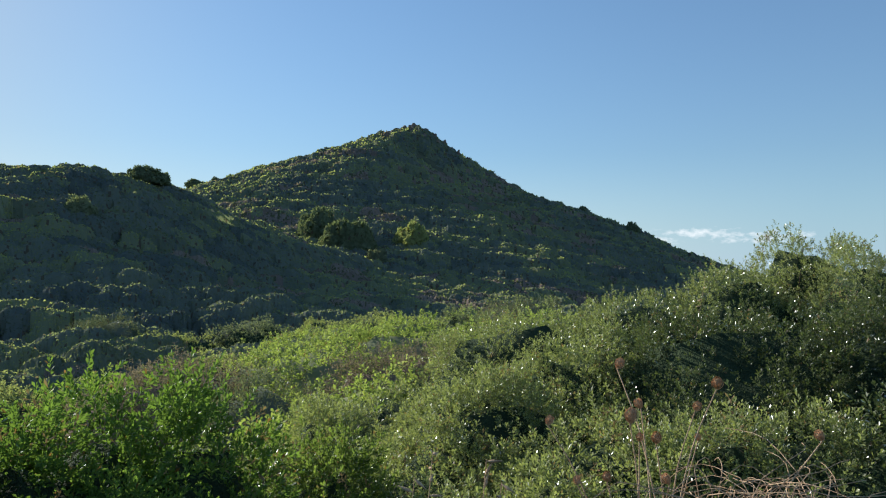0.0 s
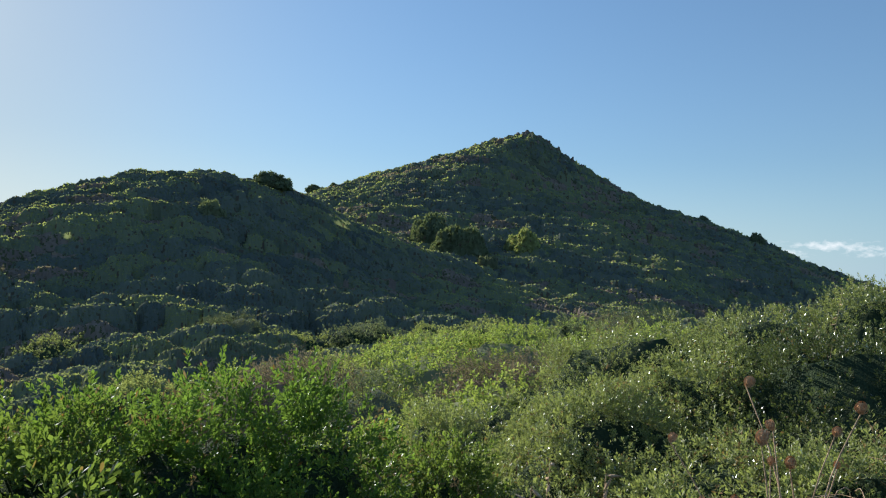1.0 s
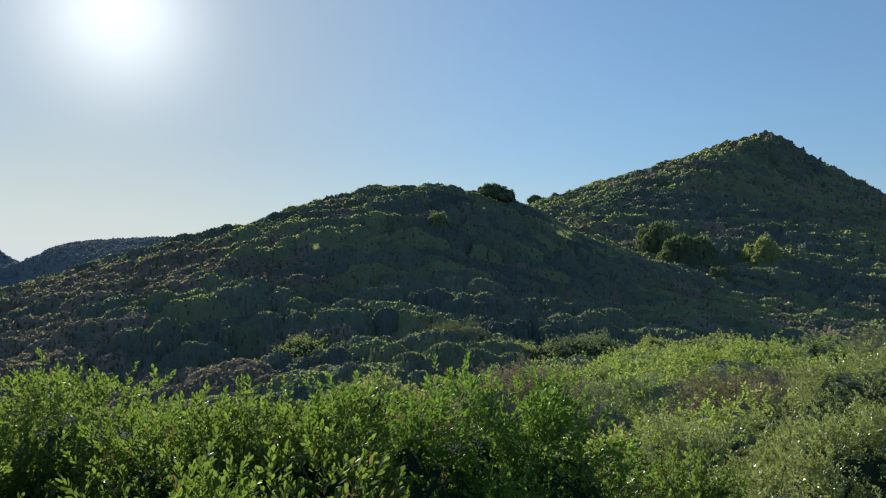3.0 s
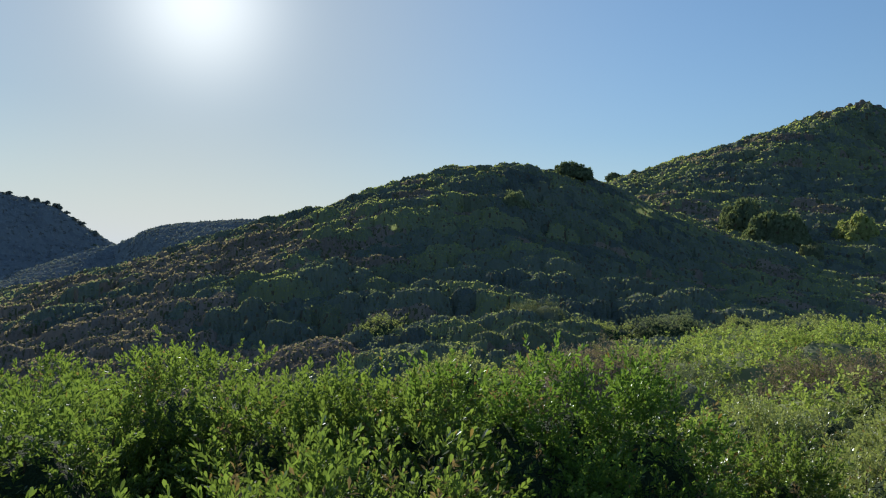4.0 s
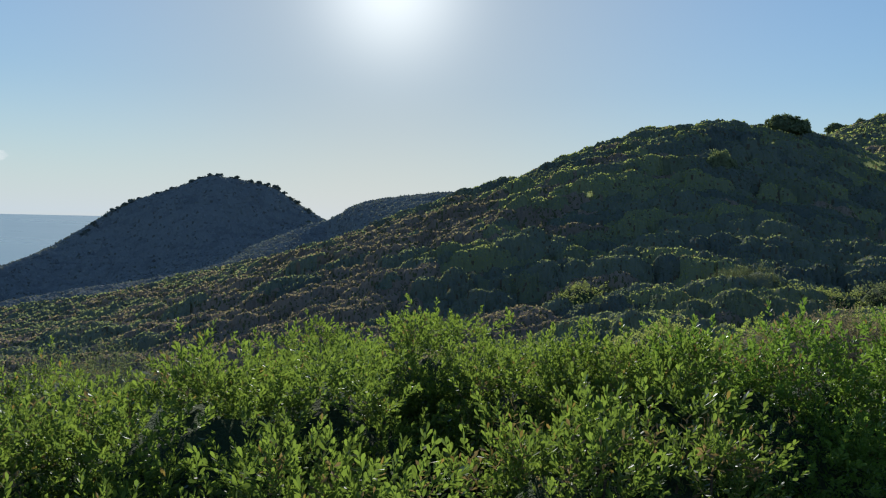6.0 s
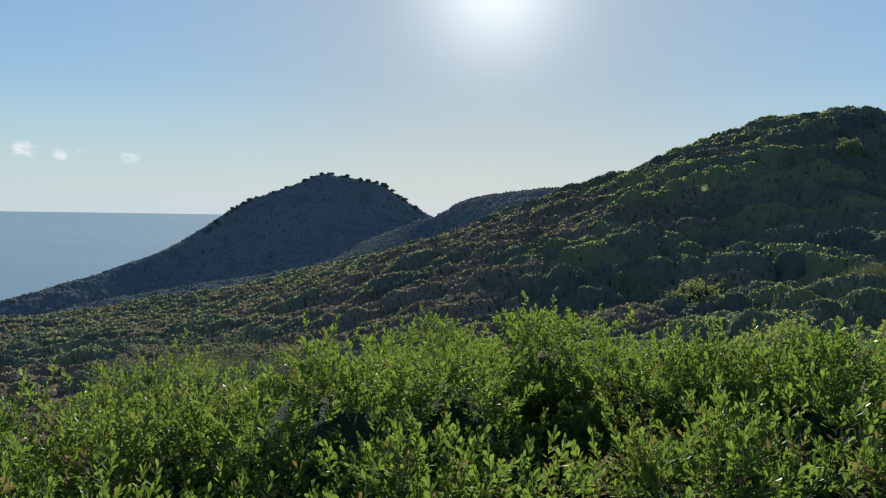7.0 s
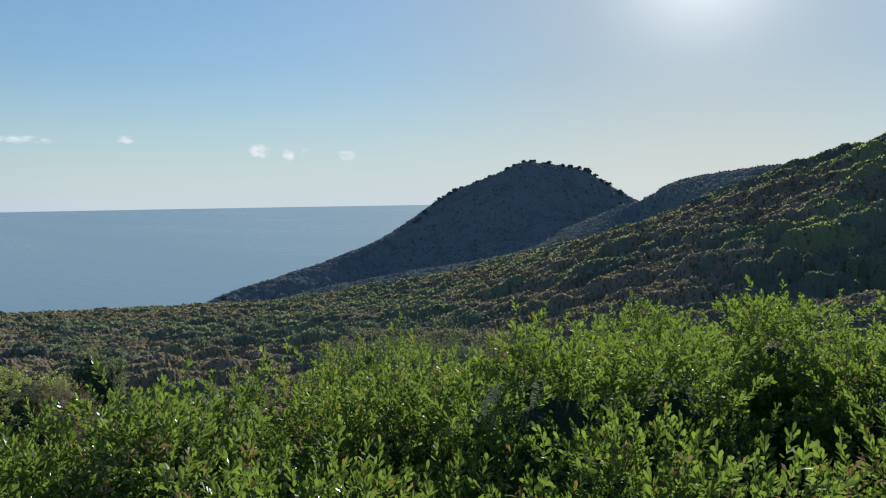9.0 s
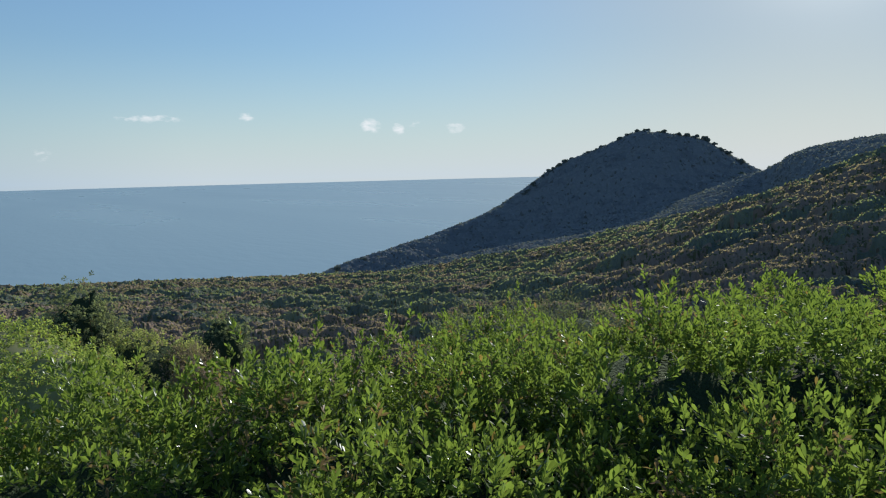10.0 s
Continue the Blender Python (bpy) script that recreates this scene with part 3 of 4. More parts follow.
MIDDLE = domes_at([
    ("grey", 10.5, 7.2, 0.75, 0.7, 0.8, -7.4), ("dry", 2.5, 8.8, 0.9, 0.7, 0.8, -7.2), ("dry", 6.0, 9.4, 0.9, 0.8, 0.9, -6.5), ("dry", 20, 8.8, 0.9, 0.7, 0.8, -5.9), ("dry", 24, 9.4, 0.8, 0.7, 0.8, -5.4),
    ("bright", 14, 9.8, 1.2, 1.0, 1.0, -5.5), ("bright", 0, 11.5, 1.0, 1.0, 1.0, -7.2), ("scrub", -7, 12, 1.0, 0.9, 0.9, -7.6), ("scrub", 8, 12.5, 1.1, 1.0, 1.1, -5.8), ("bright", 12, 14.0, 1.5, 1.2, 1.2, -4.8),
    ("bright", 18, 13.0, 1.5, 1.2, 1.2, -4.1), ("bright", 23, 12.5, 1.4, 1.2, 1.2, -3.8), ("bright", 28, 11.5, 1.2, 1.1, 1.2, -3.4), ("bright", 16, 17.5, 1.8, 1.4, 1.4, -3.6), ("bright", 22, 17.0, 1.7, 1.4, 1.4, -2.9),
    ("dark_scrub", 27, 16.0, 1.0, 1.0, 1.3, -2.2), ("grey", 30.5, 17.5, 1.5, 1.1, 1.3, -1.4), ("bright", 25.5, 21.0, 1.8, 1.5, 1.5, -2.3), ("bright", 34, 13.0, 1.3, 1.2, 1.2, -2.4), ("scrub", 19, 22.0, 1.9, 1.5, 1.5, -2.9),
    ("bright", 12, 7.6, 0.6, 0.6, 0.6, -8.8), ("bright", 15, 6.2, 0.6, 0.6, 0.6, -10.3), ("bright", 10, 5.5, 0.55, 0.5, 0.5, -11.6), ("bright", 20, 7.0, 0.8, 0.7, 0.7, -7.6), ("scrub", 25, 7.0, 0.8, 0.7, 0.7, -6.4),
    ("dark_scrub", -83.6, 14.0, 0.95, 0.8, 1.5, -6.7), ("dark_scrub", -74.0, 18.0, 0.62, 0.55, 0.95, -9.9), ("bright", -88, 12, 1.2, 1.0, 1.1, -9.0), ("scrub", -80, 12.5, 1.1, 0.9, 1.0, -10.6),
    ("bright", -86, 10, 1.2, 1.0, 1.0, -11.2), ("dry", -77, 12, 0.7, 0.6, 0.7, -12.0), ("scrub", -92, 14, 1.4, 1.2, 1.3, -8.0), ("grey", -55, 7.0, 0.8, 0.7, 0.8, -10.9), ("grey", -50, 7.6, 0.8, 0.7, 0.8, -10.4),
    ("grey", -0.5, 27.0, 1.3, 1.2, 1.7, -3.0), ("scrub", 4.5, 26.0, 1.6, 1.2, 1.1, -4.2), ("dark_scrub", 10.5, 26.0, 1.8, 1.3, 1.3, -3.2), ("scrub", -12, 27.0, 1.5, 1.2, 1.1, -4.8), ("scrub", 15, 27.0, 1.3, 1.2, 1.1, -3.1),
])
LABELS = {
    "near_lentisk": "leafy bright green lentisk shrub beside the path", "dark_phillyrea": "olive-green shrub with small leaves on the bank, shade painted into its colour", "far_phillyrea": "olive-green shrub on top of the bank", "bright": "yellow-green low shrub in the hollow, sunlight painted into its leaf colour",
    "lentisk": "leafy bright green lentisk shrub with glossy leaves", "dark_lentisk": "rounded dense lentisk shrub, its own shade painted into the darker leaf tones", "phillyrea": "olive-green shrub with small narrow glossy leaves",
    "scrub": "low rounded green scrub shrub on the slope", "dark_scrub": "dark green rounded scrub shrub on the slope", "grey": "grey-green twiggy shrub with fine leaves", "dry": "dry mauve-brown heath shrub with bare twigs",
}


def plant_near():
    rng = np.random.default_rng(5)
    everyone = FRONT + RIGHT
    for group, ones, among in (("shrubs at the path", FRONT, everyone), ("shrubs on the bank", RIGHT, everyone), ("shrubs in the hollow", MIDDLE, MIDDLE)):
        for d in ones:
            shrub(d, rng, among, LABELS[d.kind], group)


plant_near()


# ---- scrub over the slopes ----
def card_dome(rng, scales, tufts, size):
    """A shrub on the slopes, radius 1: leafy scales that lie along a lumpy dome, and small tufts that stand off it."""
    lobe = lobes(rng, 20)
    one = [(np.array([[-0.5, -0.3, 0], [0.5, -0.3, 0.0], [0.0, 0.6, 0.05]]), np.array([[0, 1, 2]]))]
    q = (np.arange(scales) + 0.5) / scales
    high = 1 - q * 1.12
    turn = np.arange(scales) * 2.39996
    flat = np.sqrt(np.maximum(1 - high ** 2, 0))
    u = unit(np.stack([np.cos(turn) * flat, np.sin(turn) * flat, high], -1) + rng.normal(size=(scales, 3)) * 0.06)
    p = u * (swelling(u, lobe, 0.5) * rng.uniform(0.86, 1.0, scales))[:, None]
    e = 0.06
    a = unit(np.cross(u, [0.2, 0.1, 1.0]))
    c = np.cross(u, a)
    da = (u + a * e) * swelling(unit(u + a * e), lobe, 0.5)[:, None] - u * swelling(u, lobe, 0.5)[:, None]
    dc = (u + c * e) * swelling(unit(u + c * e), lobe, 0.5)[:, None] - u * swelling(u, lobe, 0.5)[:, None]
    n = unit(unit(np.cross(da, dc)) + 0.33 * rng.normal(size=u.shape))
    V, F = stamp(one, p, frames_along(n, rng), rng.uniform(0.8, 1.25, scales) * 2.05 * math.sqrt(6.6 / scales), rng)
    w, g = dome_points(rng, tufts, lobe, 0.5, -0.05)
    g = g * (1.04 - np.abs(rng.normal(size=(len(g), 1))) * 0.08)
    leaf = [(np.array([[-0.42, 0, 0], [0.42, 0.05, 0.1], [0.0, 0.1, 1.0]]), np.array([[0, 1, 2]]))]
    out = unit(w * 0.5 + np.array([0, 0, 0.6]) + 0.6 * rng.normal(size=w.shape))
    V2, F2 = stamp(leaf, g, frames_along(out, rng), rng.uniform(0.6, 1.4, len(g)) * size, rng)
    return np.concatenate([V, V2]), np.concatenate([F, F2 + len(V)])


SPECIES = ((SCRUB, SCRUB_IN, "scrub_thicket", "yellow-green evergreen scrub in rounded clumps on the hillside", "low rounded yellow-green shrub on the hillside"),
           (SCRUB_DARK, SCRUB_DARK_IN, "dark_scrub_thicket", "dark green evergreen scrub clumps on the hillside", "low rounded dark green shrub on the hillside"),
           (DRY, DRY_IN, "heath_thicket", "dry mauve-brown heath clumps among the green scrub", "dry mauve-brown heath shrub on the hillside"),
           (FAR_HAZED, FAR_IN_HAZED, "headland_thicket", "scrub on the far headland, distance haze painted into its colour", ""))
AZ0, AZ1, COLUMNS = -97.0, 63.0, 1120


def shrub_spots(rng):
    """Where the shrubs of the slopes stand: x, y, azimuth, distance, half width, height, kind."""
    rows = []
    d = 13.0
    while d < 352:
        s = min(1.5 + 0.0095 * d, 3.6)
        count = int(radians(AZ1 - AZ0) * d / s)
        az = np.linspace(AZ0, AZ1, count) + rng.uniform(-0.7, 0.7, count) * math.degrees(s / d)
        dd = d + rng.uniform(-0.5, 0.5, count) * s
        rows.append(np.stack([dd * np.sin(np.radians(az)), dd * np.cos(np.radians(az)), az, dd, np.full(count, s)], -1))
        d += s * 0.56
    S = np.concatenate(rows)
    for m in MIDDLE + RIGHT:
        S = S[np.hypot(S[:, 0] - m.c[0], S[:, 1] - m.c[1]) > max(m.r[:2]) * 0.8]
    S = S[(rng.random(len(S)) > 0.18) | (S[:, 3] > 175)]
    n = len(S)
    wave = lambda x, y, k: np.sin(x * k + 2.1 * np.sin(y * k * 0.7)) * np.sin(y * k * 1.3 + 1.7 * np.sin(x * k * 0.6))
    drift = wave(S[:, 0], S[:, 1], 0.11) + 0.7 * wave(S[:, 1] + 40, S[:, 0], 0.27) + 0.75 * rng.normal(size=n)
    west = np.clip((-S[:, 2] - 8) / 25, 0, 1)
    kind = np.where(drift > 0.90 - 1.6 * west, 2, np.where(drift < -0.25, 1, 0))
    # beyond 175 m stands the scrub with haze in its colour
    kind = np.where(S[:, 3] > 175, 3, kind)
    wide = S[:, 4] * rng.uniform(0.42, 0.85, n) * np.where(rng.random(n) < 0.12, 1.3, 1.0)
    wide = wide * np.where(S[:, 3] > 175, 1.35, 1.0)
    tall = np.clip(wide * rng.uniform(0.45, 0.95, n), np.where(S[:, 3] > 70, 0.75, 0.4), np.where(S[:, 3] > 70, 1.4, 1.15)) * np.where(kind == 2, 0.8, 1.0)
    return np.column_stack([S[:, :4], wide, tall, kind])


def canopy():
    """The scrub as one cover of overlapping lumpy shrubs over the slopes, with leafy tufts standing off it."""
    rng = np.random.default_rng(8)
    spots = shrub_spots(rng)
    az = np.linspace(AZ0, AZ1, COLUMNS)
    rows = [12.0]
    while rows[-1] < 352:
        rows.append(rows[-1] + 0.19 + 0.0037 * rows[-1])
    rows = np.array(rows)
    jit = rng.uniform(-0.35, 0.35, (len(rows), COLUMNS, 2)) * (0.3, 1.0)
    D = rows[:, None] + jit[..., 0] * np.gradient(rows)[:, None]
    A = np.radians(az[None] + jit[..., 1] * (az[1] - az[0]))
    X, Y = D * np.sin(A), D * np.cos(A)
    G = ground_height(X, Y)
    Hc, own = np.full(X.shape, 0.02), np.full(X.shape, -1, dtype=np.int32)
    for i, (x, y, a, d, wide, tall, kind) in enumerate(spots):
        lumps, stretch_ = (14 if d < 100 else 8), rng.uniform(1.2, 2.1) * (1.0 if d < 70 else 1.4)
        for k in range(lumps):
            q, off = rng.uniform(0, 6.283), math.sqrt(rng.random()) * (k > 0)
            r = min(wide * rng.uniform(0.30, 0.46), 0.85) if d < 175 else wide * rng.uniform(0.45, 0.7)
            along, out = math.cos(q) * off * wide * 0.85 * stretch_, math.sin(q) * off * wide * 0.48
            cx, cy = x + along * math.cos(radians(a)) + out * math.sin(radians(a)), y - along * math.sin(radians(a)) + out * math.cos(radians(a))
            h = tall * (1 - 0.4 * off * off) * rng.uniform(0.7, 1.1)
            cd, ca = math.hypot(cx, cy), math.degrees(math.atan2(cx, cy))
            i0, i1 = np.searchsorted(rows, (cd - r, cd + r))
            span = math.degrees(2.4 * r / cd)
            j0, j1 = int((ca - span - AZ0) / (az[1] - az[0])), int((ca + span - AZ0) / (az[1] - az[0])) + 2
            j0, j1 = max(j0, 0), min(j1, COLUMNS)
            if i1 <= i0 or j1 <= j0:
                continue
            radial = D[i0:i1, j0:j1] - cd
            across = (A[i0:i1, j0:j1] - radians(ca)) * cd
            skew = rng.uniform(-0.35, 0.35)
            t = 1 - ((radial + skew * across) ** 2 + (across / 1.15) ** 2) / (r * r)
            z = np.where(t > 0, h - min(h, 0.9 * r) * (1 - np.sqrt(np.maximum(t, 0))), -1)
            better = z > Hc[i0:i1, j0:j1]
            Hc[i0:i1, j0:j1][better] = z[better]
            own[i0:i1, j0:j1][better] = i
    rough = np.minimum(0.05 + 0.0007 * D, 0.2)
    Z = G + Hc + rng.normal(size=X.shape) * rough * 0.4 * (Hc > 0.05)
    P = np.stack([X, Y, Z], -1)
    # what no place of the path can see is left to the bare ground
    el = np.degrees(np.arctan2(Z - 1.6, D))
    seen = el >= np.concatenate([np.full((1, COLUMNS), -90.0), np.maximum.accumulate(el, 0)[:-1]]) - 0.35
    floor = np.where(az > 6, -13.0, np.where(az > -30, -11.5, -16.5))
    seen &= (el > floor) & (G > SEA - 0.3)
    cell = seen[:-1, :-1] | seen[1:, :-1] | seen[:-1, 1:] | seen[1:, 1:]
    owner = np.maximum(np.maximum(own[:-1, :-1], own[1:, :-1]), np.maximum(own[:-1, 1:], own[1:, 1:]))
    cell &= owner >= 0
    I, J = np.nonzero(cell)
    quad = np.stack([P[I, J], P[I, J + 1], P[I + 1, J + 1], P[I + 1, J]], 1)
    who = owner[I, J]
    # steep sides are cut into leafy scales of about equal length and width
    wide_ = np.linalg.norm(quad[:, 1] - quad[:, 0], axis=1)
    long_ = np.linalg.norm(quad[:, 3] - quad[:, 0], axis=1)
    cuts = np.clip(np.round(long_ / (1.7 * wide_)), 1, 6).astype(int)
    pieces, owners = [quad[cuts == 1]], [who[cuts == 1]]
    for n in range(2, 7):
        q = quad[cuts == n]
        if not len(q):
            continue
        jig = np.cross(q[:, 1] - q[:, 0], q[:, 3] - q[:, 0])
        jig = unit(jig) * wide_[cuts == n][:, None]
        ends = []
        for k in range(n + 1):
            t = k / n
            push = 0 if k in (0, n) else 1.0
            ends.append((q[:, 0] + (q[:, 3] - q[:, 0]) * t + push * jig * rng.uniform(-0.07, 0.07, (len(q), 1)), q[:, 1] + (q[:, 2] - q[:, 1]) * t + push * jig * rng.uniform(-0.07, 0.07, (len(q), 1))))
        for k in range(n):
            pieces.append(np.stack([ends[k][0], ends[k][1], ends[k + 1][1], ends[k + 1][0]], 1))
            owners.append(who[cuts == n])
    quad, who = np.concatenate(pieces), np.concatenate(owners)
    # tufts, as many on a patch as it looks large from the path
    mid = quad.mean(1)
    dist = np.linalg.norm(mid - (0, 0, 1.6), axis=1)
    normal = np.cross(quad[:, 2] - quad[:, 0], quad[:, 3] - quad[:, 1]) / 2
    area = np.linalg.norm(normal, axis=1)
    want = np.minimum(area / (dist * 0.0028) ** 2 * 0.42, 8.0)
    count = np.floor(want + rng.random(len(want))).astype(int)
    f = np.repeat(np.arange(len(quad)), count)
    w = rng.random((len(f), 2))
    at = (quad[f, 0] * ((1 - w[:, :1]) * (1 - w[:, 1:])) + quad[f, 1] * (w[:, :1] * (1 - w[:, 1:])) + quad[f, 2] * (w[:, :1] * w[:, 1:]) + quad[f, 3] * ((1 - w[:, :1]) * w[:, 1:]))
    nrm = unit(normal[f])
    nrm = nrm * np.where(nrm[:, 2:] < 0, -1, 1)
    size = np.clip(dist[f] * 0.0030, 0.07, 1.0) * rng.uniform(0.6, 1.35, len(f))
    # most tufts lie along the cover, the rest stand up from it
    flat = unit(nrm + 0.42 * rng.normal(size=nrm.shape))
    upright = rng.random(len(f)) < np.where(dist[f] > 175, 0.12, np.where(dist[f] > 70, 0.55, 0.4))
    tip = unit(np.cross(flat, unit(rng.normal(size=nrm.shape))) + 0.25 * nrm)
    tip[upright] = unit(nrm[upright] * 0.5 + np.array([0, 0, 0.6]) + 0.45 * rng.normal(size=(upright.sum(), 3)))
    face = np.where(upright[:, None], unit(np.cross(tip, unit(rng.normal(size=nrm.shape)))), unit(flat - tip * (flat * tip).sum(1, keepdims=True)))
    turn = np.stack([np.cross(face, tip), face, tip], axis=-1)
    leaf = np.array([[-0.55, 0, -0.15], [0.55, 0.05, -0.05], [0.0, 0.1, 0.7]])
    tuft = np.einsum("nij,mj->nmi", turn, leaf) * size[:, None, None] + at[:, None]
    tuft_who = who[f]
    kinds = spots[:, 6].astype(int)
    near = np.argsort(spots[:, 3] - 6 * spots[:, 4])
    shown = np.bincount(who, minlength=len(spots)) > 60
    single = [i for i in near if shown[i]][:210]
    alone = np.zeros(len(spots), bool)
    alone[single] = True

    tones = rng.uniform(-0.6, 0.6, len(spots))

    def mesh_from(name, q, t, q_who, t_who, mat, inner, centre=None):
        v = np.concatenate([q.reshape(-1, 3), t.reshape(-1, 3)])
        if centre is not None:
            v = v - centre
        me = mesh_of(name, v, [np.arange(len(q) * 4).reshape(-1, 4)[:, ::-1], (np.arange(len(t) * 3) + len(q) * 4).reshape(-1, 3)], mat)
        me.materials.append(inner)
        slots = np.zeros(len(me.polygons), dtype=np.int32)
        slots[:len(q)] = 1
        me.polygons.foreach_set("material_index", slots)
        if len(me.polygons) == len(q) + len(t):
            me.attributes.new("tone", "FLOAT", "FACE").data.foreach_set("value", tones[np.concatenate([q_who, t_who])].astype(np.float32))
        return me

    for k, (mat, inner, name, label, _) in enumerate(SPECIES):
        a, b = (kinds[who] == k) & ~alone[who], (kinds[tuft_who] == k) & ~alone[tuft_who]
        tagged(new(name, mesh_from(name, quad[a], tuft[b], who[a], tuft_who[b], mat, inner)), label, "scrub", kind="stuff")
    for i in single:
        x, y = spots[i, :2]
        foot = np.array([x, y, float(ground_height(x, y))])
        mat, inner, _, _, label = SPECIES[kinds[i]]
        ob = new("shrub", mesh_from("shrub", quad[who == i], tuft[tuft_who == i], who[who == i], tuft_who[tuft_who == i], mat, inner, foot))
        ob.location = foot
        tagged(ob, label, "shrub", "shrubs on the near slope")


canopy()


# ---- trees, rocks and single shrubs on the hills ----
def crown_mesh(rng, blobs, scales, tufts, size, mat):
    """Leaf clumps over several overlapping lumps."""
    V, F, base = [], [], 0
    for c, r in blobs:
        v, f = card_dome(rng, scales, tufts, size)
        v = v * np.array(r) + np.array(c)
        V.append(v)
        F.append(f + base)
        base += len(v)
    return mesh_of("crown", np.concatenate(V), [np.concatenate(F)], mat)


def tree(az, d, width, tall, label, mat=TREE, name="tree", trunk=0.35, lumps=6, seed=1, lean=0.0, n=420):
    """A short-trunked evergreen tree with a lumpy crown; lean pushes the crown to the east."""
    rng = np.random.default_rng(seed)
    at = bearing(az, d)
    z = float(ground_height(at.x, at.y))
    thing = new(name)
    thing.location = (at.x, at.y, z - 0.1)
    tagged(thing, label, "tree")
    low = tall * trunk
    blobs = [((lean * tall, 0, low * 0.9), (width * 0.40, width * 0.36, tall - low))]
    for i in range(lumps):
        q = 2 * math.pi * (i + rng.uniform(-0.3, 0.3)) / lumps
        r = width * rng.uniform(0.24, 0.33)
        blobs.append(((math.cos(q) * (width / 2 - r) + lean * tall, math.sin(q) * (width / 2 - r), low * rng.uniform(0.7, 1.1)), (r, r, (tall - low) * rng.uniform(0.55, 0.85))))
    part("crown", crown_mesh(rng, blobs, n, 2 * n, 0.055, mat), thing)
    root = np.array([0, 0, -0.2])
    fork = np.array([lean * tall * 0.5, 0, low * 0.8])
    v, f = tubes([[(root, 0.05 * tall), (root * 0.3 + fork * 0.5, 0.038 * tall), (fork, 0.03 * tall), (np.array(blobs[0][0]) + (0, 0, tall * 0.2), 0.012 * tall)]], 7)
    part("trunk", mesh_of("trunk", v, [f], BARK, True), thing, "short grey-brown trunk")
    for c, r in blobs[1::2]:
        v, f = tubes([[(fork, 0.02 * tall), ((fork + np.array(c)) / 2 + (0, 0, 0.05 * tall), 0.013 * tall), (np.array(c) + (0, 0, r[2] * 0.5), 0.006 * tall)]], 5)
        part("limb", mesh_of("limb", v, [f], BARK, True), thing)
    return thing


tree(2.3, 60.5, 3.5, 2.3, "round dark evergreen tree on the saddle of the ridge", TREE, trunk=0.40, seed=21)
tree(5.4, 141.0, 3.8, 2.7, "small wind-bent dark tree on the saddle of the ridge", trunk=0.45, lumps=4, seed=22, lean=0.12)
tree(7.0, 139.0, 2.2, 1.9, "small sparse dark bush on the saddle of the ridge", trunk=0.35, lumps=3, seed=23)
tree(17.2, 72.0, 6.3, 4.3, "broad round dark tree among the scrub of the hillside", TREE, trunk=0.12, lumps=7, seed=24, n=620)
tree(14.8, 77.0, 4.8, 4.1, "tall grey-green rounded tree on the hillside", TREE, trunk=0.12, lumps=5, seed=25, n=520)
tree(22.2, 76.0, 4.2, 2.9, "rounded green tree among the scrub of the hillside", SCRUB, trunk=0.12, lumps=5, seed=26, n=520)
tree(39.3, 116.0, 2.4, 2.1, "small dark bush standing out on the ridge line", trunk=0.2, lumps=4, seed=27)
tree(35.6, 119.0, 2.6, 2.0, "low dark bush standing out on the ridge line", trunk=0.2, lumps=4, seed=28)
tree(-1.5, 61.5, 1.8, 1.0, "low dark bush on the crest of the hill", trunk=0.2, lumps=4, seed=29)
tree(-2.2, 47.0, 2.5, 1.6, "rounded grey-green bush on the shaded hillside", SCRUB_DARK, trunk=0.12, lumps=5, seed=30)
tree(19.4, 66.0, 2.6, 2.2, "pale rounded grey-green bush on the hillside", GREY, trunk=0.12, lumps=4, seed=31)


def summit_rocks():
    """Weathered outcrops on the summit."""
    rng = np.random.default_rng(41)
    for az, d, wide, tall in ((20.8, 129.5, 2.2, 0.9), (21.4, 130, 2.8, 1.25), (22.2, 130.5, 3.2, 1.5), (22.9, 130, 2.6, 1.3), (23.7, 129.5, 1.8, 1.3), (24.6, 129, 1.5, 1.4), (25.6, 128, 1.4, 1.3), (26.5, 127, 1.3, 1.1)):
        v, f = BALL3
        lobe = lobes(rng, 9)
        v = v * (swelling(v, lobe, 0.7) * rng.uniform(0.93, 1.05, len(v)))[:, None] * np.array([wide / 2, wide / 2.4, tall])
        at = bearing(az, d)
        rock = new("rock", mesh_of("rock", v, [f], ROCK))
        rock.location = (at.x, at.y, float(ground_height(at.x, at.y)) + 0.35)
        rock.rotation_euler = (rng.uniform(-0.2, 0.2), rng.uniform(-0.2, 0.2), rng.uniform(0, 6.3))
        tagged(rock, "weathered grey-brown rock outcrop on the summit", "rock", "rocks on the summit")


summit_rocks()


def shore_rocks():
    rng = np.random.default_rng(42)
    for az, d, wide in ((-66.6, 240, 3.2), (-67.1, 236, 2.2), (-67.5, 239, 4.0), (-86.6, 230, 5.0)):
        v, f = BALL2
        v = v * (swelling(v, lobes(rng, 9), 0.7) * rng.uniform(0.9, 1.06, len(v)))[:, None] * np.array([wide / 2, wide / 3, 1.2])
        at = bearing(az, d)
        rock = new("rock", mesh_of("rock", v, [f], ROCK))
        rock.location = (at.x, at.y, SEA)
        tagged(rock, "low dark rock in the water off the shore", "rock", "rocks off the shore")


shore_rocks()


